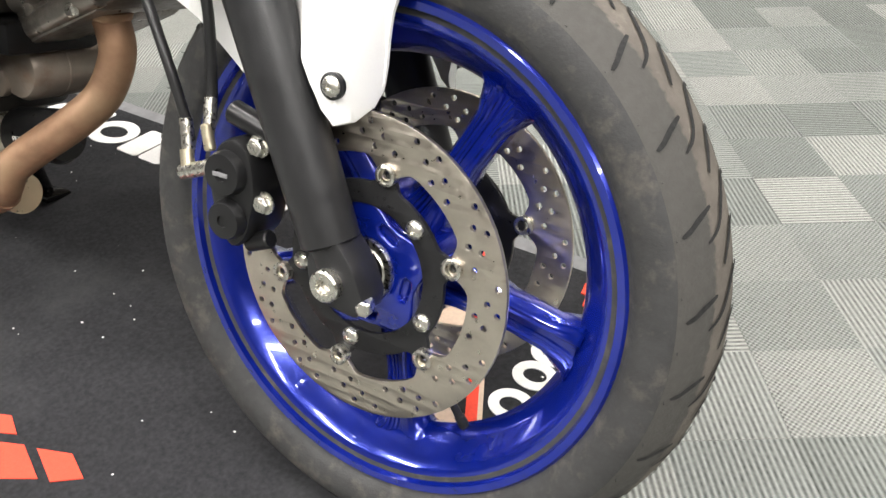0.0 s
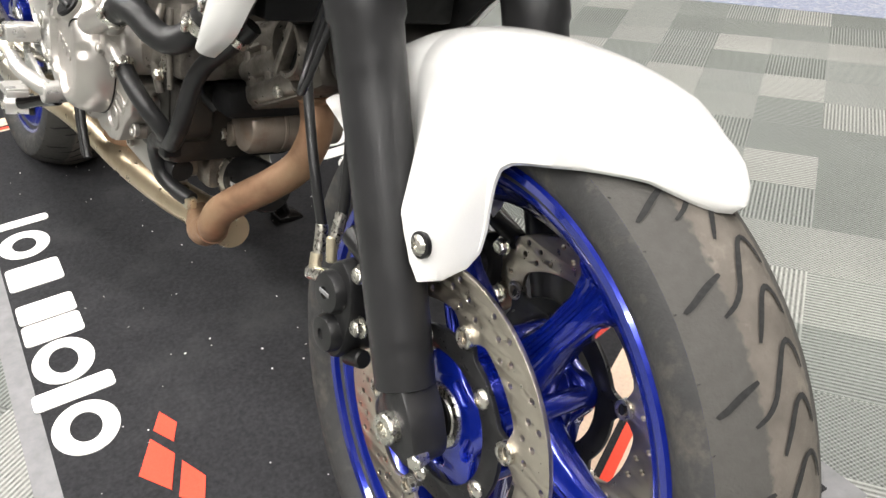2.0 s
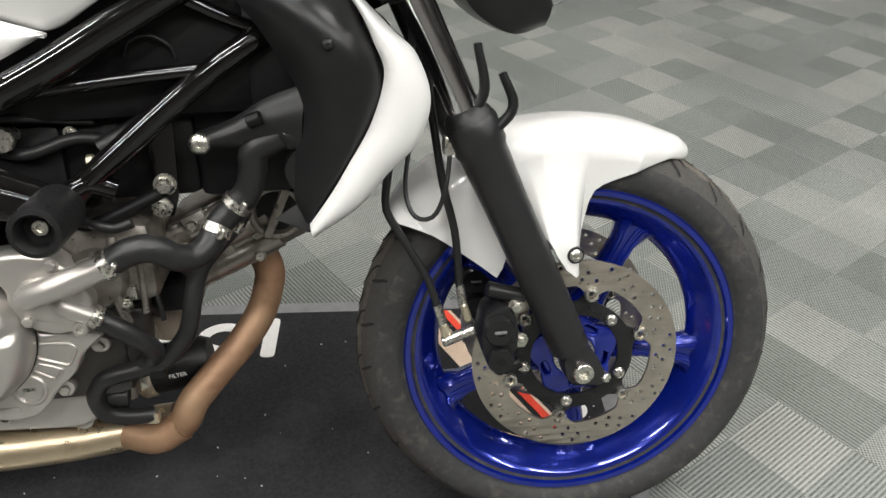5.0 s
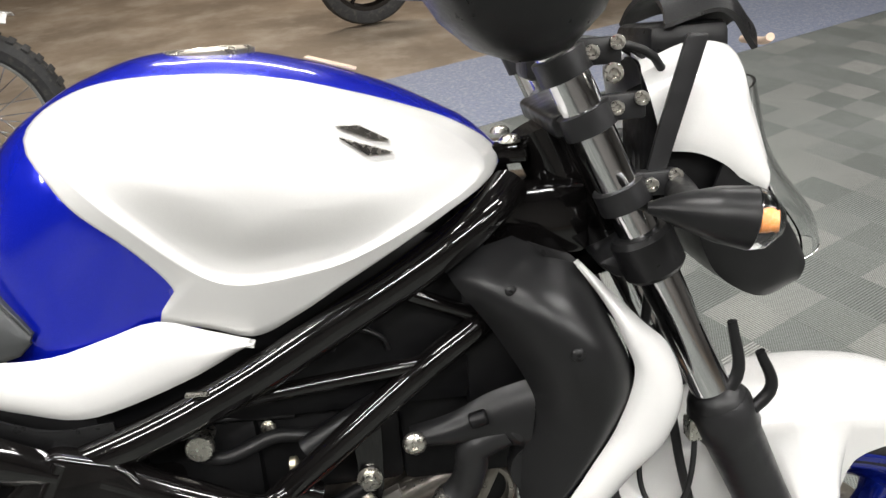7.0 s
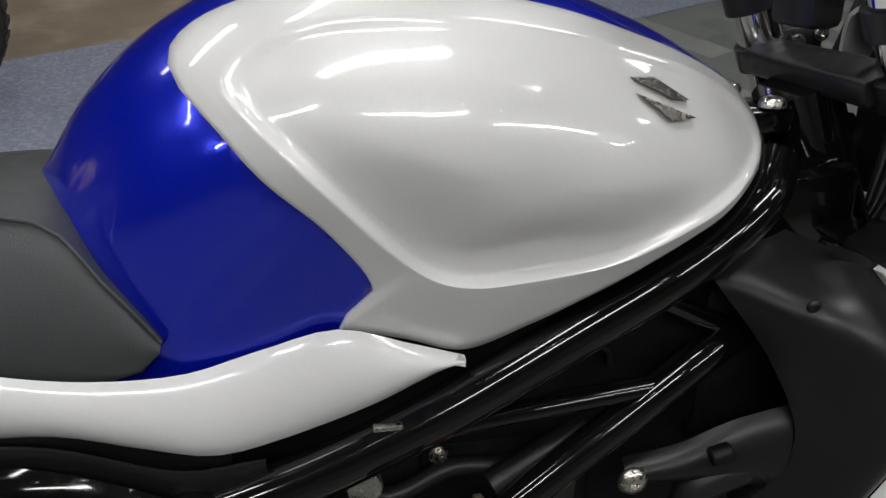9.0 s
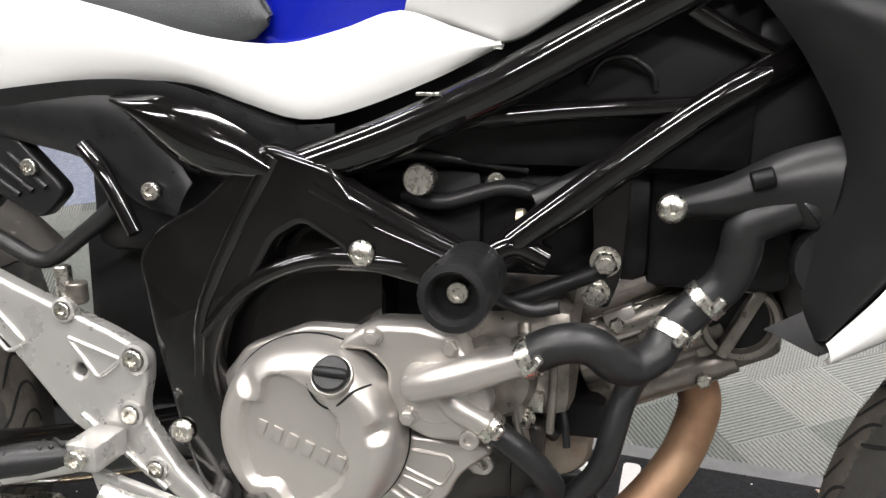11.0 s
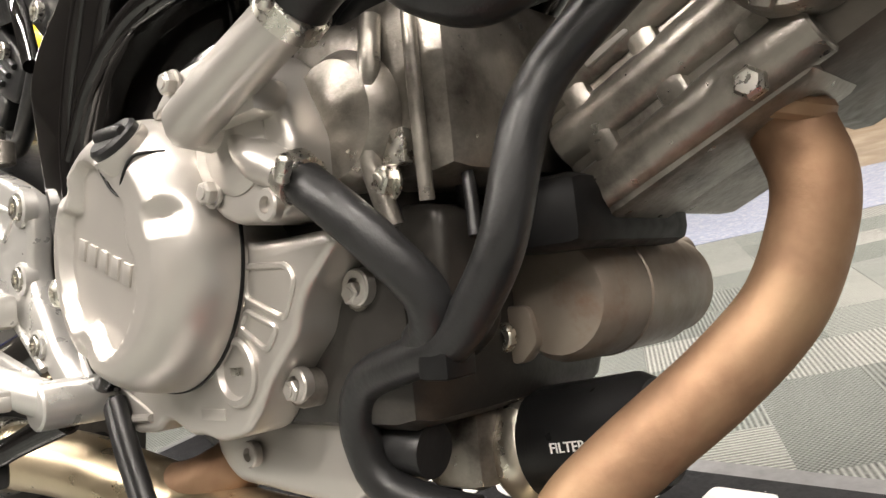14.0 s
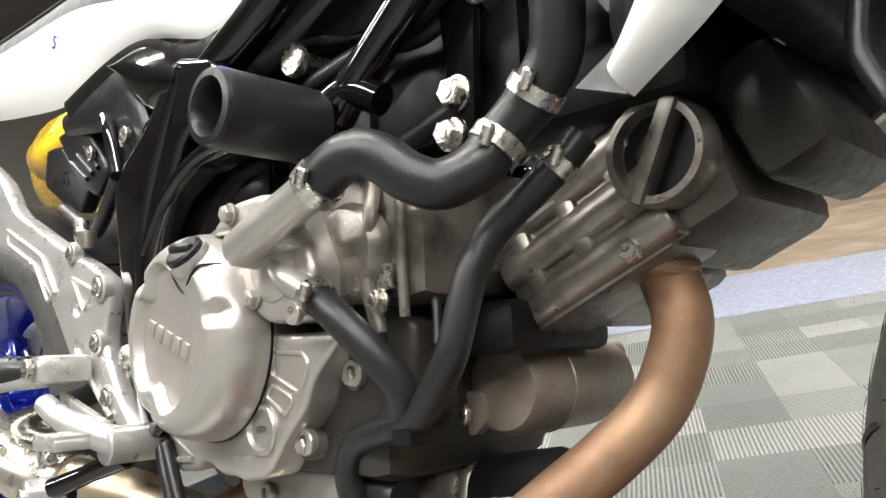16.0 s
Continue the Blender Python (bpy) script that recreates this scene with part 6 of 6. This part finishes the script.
# ---------- front end above the wheel ----------
def head_unit():
    top = part("top_yoke", plate(rounded([(-.305, .945), (-.272, .957), (-.25, .952), (-.256, .938), (-.298, .924)], .006), -.088, .176, bevel=.005), FORK_BLACK, bike, "black top yoke")
    part("lower_yoke", plate(rounded([(-.265, .80), (-.215, .818), (-.195, .80), (-.24, .78)], .01), -.088, .176, bevel=.005), FORK_BLACK, bike, "black lower yoke")
    for sgn in (-1, 1):
        y = sgn * .098
        part("fork_top_cap", tube([fork_point(.775, y), fork_point(.79, y), fork_point(.792, y), fork_point(.80, y)], [.022, .022, .013, .012], straight=True, sides=24), ALLOY, bike, "silver fork top cap")
        for s_ in (.62, .70, .755):
            part("headlight_clamp", tube([fork_point(s_ - .012, y), fork_point(s_ - .011, y), fork_point(s_ + .011, y), fork_point(s_ + .012, y)], [.022, .0255, .0255, .022], straight=True, sides=28), FORK_BLACK, bike, "black bracket clamp on the fork")
            p = fork_point(s_, y, .025)
            part("clamp_tab", block(p.x - .015, p.x + .03, p.y - .008, p.y + .008, p.z - .012, p.z + .012, .003), FORK_BLACK, bike)
            for dx in (.01, .033):
                bolt("clamp_bolt", p.x + dx - .008, p.y - .009, p.z + dx * .3 - .003, .0068, bike)
        bracket = [(-.218, .885), (-.2, .885), (-.158, 1.01), (-.178, 1.012), (-.205, .93)]
        part("headlight_bracket", plate(rounded(bracket, .004), y - .004, .006, bevel=.001), FORK_BLACK, bike, "black steel headlight bracket")
    bolt("yoke_bolt", fork_point(.74, -.12).x + .035, -.116, fork_point(.74).z + .005, .009, top)
    # headlight shell: white side pods, dark lower body and clear lens
    hl = part("headlight", block(-.21, -.125, -.068, .068, .82, .96, .02), DARK, bike, "headlight with white pods and a clear lens")
    for sgn in (-1, 1):
        up = [(-.225, sgn * .07, .982), (-.18, sgn * .078, .996), (-.135, sgn * .077, .986), (-.118, sgn * .075, .935), (-.1, sgn * .072, .88)]
        lo = [(-.21, sgn * .084, .908), (-.178, sgn * .088, .904), (-.15, sgn * .087, .89), (-.13, sgn * .083, .872), (-.106, sgn * .075, .855)]
        part("pod", strip(up, lo, .008, .004, 30, 10, (0, sgn, 0)), WHITE, hl, "pearl white headlight pod")
        part("pod_top", strip([(q[0], 0, q[2] + .012) for q in up], up, .01, .004, 30, 10, (.3, 0, .9)), WHITE, hl)
        lower = [(-.135, sgn * .08, .93), (-.112, sgn * .077, .87), (-.07, sgn * .062, .815), (-.045, sgn * .045, .775)]
        lower2 = [(-.175, sgn * .075, .83), (-.15, sgn * .07, .775), (-.10, sgn * .06, .742), (-.055, sgn * .045, .748)]
        part("lower_cowl", strip(lower, lower2, .008, .004, 24, 10, (0, sgn, 0)), PLASTIC_GREY, hl, "satin black lower headlight cowl")
    part("cowl_floor", strip([(-.175, -.075, .83), (-.15, -.07, .775), (-.10, -.06, .742), (-.055, -.045, .748)], [(-.175, .075, .83), (-.15, .07, .775), (-.10, .06, .742), (-.055, .045, .748)], .002, .004, 20, 8, (0, 0, -1)), PLASTIC_GREY, hl)
    part("reflector", strip([(-.12, -.06, .935), (-.10, -.058, .88), (-.065, -.045, .81)], [(-.12, .06, .935), (-.10, .058, .88), (-.065, .045, .81)], -.02, .003, 16, 12, (.9, 0, .3)), ALLOY, hl, "bright reflector")
    lens = part("lens", strip([(-.128, -.073, .955), (-.11, -.074, .88), (-.06, -.058, .81), (-.045, -.042, .77)], [(-.128, .073, .955), (-.11, .074, .88), (-.06, .058, .81), (-.045, .042, .77)], .04, .003, 24, 16, (.9, 0, .25)), GLASS, hl, "clear headlight lens")
    lens.visible_shadow = False
    hl.matrix_local = Matrix.Translation((.014, 0, -.004))
    for sgn in (-1, 1):
        i = part("indicator", tube([(-.24, sgn * .175, .874), (-.22, sgn * .18, .872), (-.19, sgn * .187, .867), (-.158, sgn * .193, .861)], [.005, .0155, .024, .0275], 24, 24), PLASTIC_GREY, bike, "black indicator with clear lens")
        part("indicator_lens", tube([(-.158, sgn * .193, .861), (-.144, sgn * .195, .858), (-.134, sgn * .196, .856)], [.0275, .0245, .012], 10, 24), GLASS, i, "clear lens").visible_shadow = False
        part("bulb", lathe([(.002, -.009), (.007, -.005), (.008, .002), (.007, .007)], (-.15, sgn * .194, .859), 16, axis="X"), AMBER, i, "amber bulb")
        part("stem", tube([(-.20, sgn * .17, .868), (-.19, sgn * .12, .87), (-.185, sgn * .08, .872)], .014, 12), RUBBER, i)
    # handlebar, controls and instrument hood
    part("handlebar", tube([(-.305, 0, 1.03), (-.30, -.12, 1.04), (-.34, -.22, 1.09), (-.42, -.34, 1.10)], .011, 30), FORK_BLACK, bike, "black handlebar")
    part("handlebar", tube([(-.305, 0, 1.03), (-.30, .12, 1.04), (-.34, .22, 1.09), (-.42, .34, 1.10)], .011, 30), FORK_BLACK, bike, "black handlebar")
    part("bar_riser", block(-.315, -.285, -.03, .03, .975, 1.03, .008), FORK_BLACK, bike)
    cup = lathe([(.004, -.062), (.022, -.058), (.05, -.04), (.068, -.015), (.078, .012), (.08, .05), (.078, .075), (.002, .078)], (0, 0, 0), 44, axis="Z")
    cup.transform(Matrix.Translation((-.345, -.225, 1.068)) @ pose(0, 0, 0, 0, -12, 0))
    part("brake_reservoir", cup, PLASTIC, bike, "dark smoky plastic control housing on the bar")
    part("control_arm", tube([(-.39, -.235, 1.075), (-.44, -.24, 1.078), (-.47, -.245, 1.10), (-.48, -.25, 1.13)], [.022, .02, .02, .02], 16, 16), PLASTIC, bike, "black control arm")
    part("kill_switch", block(-.275, -.255, -.12, -.1, 1.045, 1.06, .003), MAT_RED, bike, "red engine switch")
    part("instrument_hood", strip([(-.19, -.075, 1.02), (-.13, -.07, 1.03), (-.09, -.05, .99)], [(-.19, .075, 1.02), (-.13, .07, 1.03), (-.09, .05, .99)], .03, .006, 16, 12, (.2, 0, 1)), PLASTIC, bike, "black instrument hood")
    part("instrument", block(-.20, -.12, -.06, .06, .985, 1.02, .01), PLASTIC, bike)
    part("hood_trim", tube([(-.085, -.065, 1.0), (-.075, -.03, .995), (-.07, .03, .995)], .004, 12), MAT_CREAM, bike)
    for k in range(3):
        part("control_cable", tube([(-.30, -.1 + k * .03, 1.02), (-.20, -.08 + k * .03, .99), (-.19, -.03 + k * .02, .90), (-.24, -.02, .78), (-.33, -.03, .74)], .0042, 30), RUBBER, bike)
    # cable guides above the mudguard
    for a, b_, c in (((-.155, -.11, .64), (-.13, -.112, .68), (-.137, -.112, .735)), ((-.12, -.11, .63), (-.095, -.112, .66), (-.108, -.112, .70))):
        part("cable_guide", tube([a, b_, c], [.007, .0065, .005], 12, 12), PLASTIC, bike, "black cable guide")


head_unit()


# ---------- machines further back ----------
def spoked_wheel(name, x, y, turn, r=0.3, label="", group=""):
    w = tagged(new(name), label, "motorcycle wheel", group)
    w.matrix_world = pose(x, y, r, 0, 0, turn)
    part("tyre", lathe([(r - .075, -.035), (r - .06, -.05), (r - .03, -.052), (r - .008, -.034), (r, 0), (r - .008, .034), (r - .03, .052), (r - .06, .05), (r - .075, .035)], (0, 0, 0), 56, closed=True), TYRE, w, "black tyre")
    part("rim", lathe([(r - .088, -.03), (r - .068, -.034), (r - .075, 0), (r - .068, .034), (r - .088, .03), (r - .092, 0)], (0, 0, 0), 56, closed=True), CHROME, w, "chromed rim")
    part("hub", lathe([(.02, -.06), (.05, -.05), (.045, 0), (.05, .05), (.02, .06)], (0, 0, 0), 28), ALLOY, w)
    for k in range(28):
        a = 2 * math.pi * k / 28
        b_ = a + (.35 if k % 2 else -.35)
        s = .045 if k % 4 < 2 else -.045
        part("wire_spoke", tube([(.046 * math.cos(b_), s, .046 * math.sin(b_)), ((r - .085) * math.cos(a), 0, (r - .085) * math.sin(a))], .0018, straight=True, sides=6), CHROME, w)
    for k in range(40):
        a = 2 * math.pi * k / 40
        bm = block(-.004, .004, -.03, .03, -.012, .012, .002)
        bm.transform(pose(0, 0, 0, 0, -math.degrees(a), 0) @ Matrix.Translation((r - .001, 0, 0)))
        part("tread_block", bm, TYRE, w)
    return w


def parked_bike(x, y, turn, paint, label):
    """A simple parked machine: two wheels, frame, tank, seat and mudguards."""
    b_ = tagged(new("parked_motorcycle"), label, "motorcycle", "parked motorcycles")
    b_.matrix_world = pose(x, y, 0, -6, 0, turn)
    for wx in (0, -1.3):
        t = part("tyre", lathe([(.215, -.035), (.24, -.05), (.28, -.05), (.295, -.03), (.3, 0), (.295, .03), (.28, .05), (.24, .05), (.215, .035)], (wx, 0, .3), 48, closed=True), TYRE, b_)
        part("rim", lathe([(.19, -.03), (.222, -.034), (.222, .034), (.19, .03)], (wx, 0, .3), 48, closed=True), FRAME_BLACK, b_)
        for k in range(6):
            a = math.pi * k / 3
            part("spoke", rod((wx + .03 * math.cos(a), 0, .3 + .03 * math.sin(a)), (wx + .2 * math.cos(a), 0, .3 + .2 * math.sin(a)), .012), FRAME_BLACK, b_)
        part("hub", rod((wx, -.07, .3), (wx, .07, .3), .045), ALLOY, b_)
    part("fork", tube([(0, -.09, .3), (-.25, -.09, .9)], .025, straight=True), FORK_BLACK, b_)
    part("fork", tube([(0, .09, .3), (-.25, .09, .9)], .025, straight=True), FORK_BLACK, b_)
    part("engine", block(-.85, -.45, -.14, .14, .25, .6, .04), CAST_DARK, b_)
    part("tank", lathe([(.05, -.36), (.13, -.3), (.16, -.1), (.15, .1), (.06, .2)], (-.55, 0, .85), 28, axis="X"), paint, b_, "painted tank")
    part("seat", block(-1.35, -.75, -.13, .13, .74, .83, .04), SEAT, b_)
    part("mudguard", strip([(.28, -.06, .45), (.0, -.07, .64), (-.28, -.06, .45)], [(.28, .06, .45), (.0, .07, .64), (-.28, .06, .45)], .02, .004, 20, 10, (0, 0, 1)), paint, b_)
    return b_


far = spoked_wheel("parked_motorcycle", -1.87, 2.15, 8, .31, "front end of a parked motorcycle with a chromed spoked wheel", "parked motorcycles")
tagged(far, category="motorcycle")
part("mudguard", strip([(-.34, -.06, .10), (-.1, -.07, .36), (.2, -.06, .32)], [(-.34, .06, .10), (-.1, .07, .36), (.2, .06, .32)], .02, .004, 20, 10, (0, 0, 1)), WHITE, far, "white mudguard")
part("fork", tube([(0, -.09, 0), (-.3, -.09, .62)], .022, straight=True), FORK_BLACK, far)
part("fork", tube([(0, .09, 0), (-.3, .09, .62)], .022, straight=True), FORK_BLACK, far)
parked_bike(-.53, 4.25, 195, DARK, "black parked motorcycle standing on the concrete floor")
rear = parked_bike(-2.98, .9, 162, YELLOW, "yellow and purple parked motorcycle standing on the carpet")
part("tail_fairing", strip([(-.95, -.15, .9), (-1.2, -.14, .87), (-1.42, -.06, .86)], [(-.95, -.15, .80), (-1.2, -.15, .79), (-1.4, -.07, .82)], .03, .005, 20, 10), YELLOW, rear, "yellow tail fairing")
part("tail_fairing", strip([(-.95, .15, .9), (-1.2, .14, .87), (-1.42, .06, .86)], [(-.95, .15, .80), (-1.2, .15, .79), (-1.4, .07, .82)], .03, .005, 20, 10, (0, 1, 0)), YELLOW, rear, "yellow tail fairing")
part("tail_end", block(-1.43, -1.36, -.07, .07, .78, .87, .02), YELLOW, rear)
part("tail_stripe", block(-1.445, -1.3, -.028, .028, .765, .885, .015), PURPLE, rear, "purple stripe")


def ceiling_light(x, y, turn):
    c = tagged(new("ceiling_light"), "long white ceiling strip light", "ceiling light", "ceiling strip lights")
    c.matrix_world = pose(x, y, 2.965, 0, 0, turn)
    part("housing", block(-.8, .8, -.1, .1, 0, .03, .004), PLASTER, c)
    part("diffuser", block(-.76, .76, -.075, .075, -.02, 0, .004), GLOW, c, "glowing diffuser")


for lx in (-3.0, -1.0, 1.0, 3.0):
    ceiling_light(lx, -2.2, 29)
    ceiling_light(lx, -0.3, 29)
    ceiling_light(lx, 2.2, 29)


def spot_lamp(x, y):
    c = tagged(new("spot_lamp"), "small round white ceiling spot lamp", "spot lamp", "ceiling spot lamps")
    c.matrix_world = pose(x, y, 2.97)
    part("housing", lathe([(.05, .03), (.05, -.01), (.042, -.012), (.042, .0)], (0, 0, 0), 24, axis="Z"), PLASTER, c)
    part("lamp_face", lathe([(.04, -.009), (.001, -.0091)], (0, 0, 0), 20, axis="Z"), SPOT_GLOW, c, "glowing lamp face")


for lx in (-2.0, -1.2, -0.4, 0.4):
    spot_lamp(lx, -1.5)
    spot_lamp(lx - .3, 0.7)

carpet_tiles()
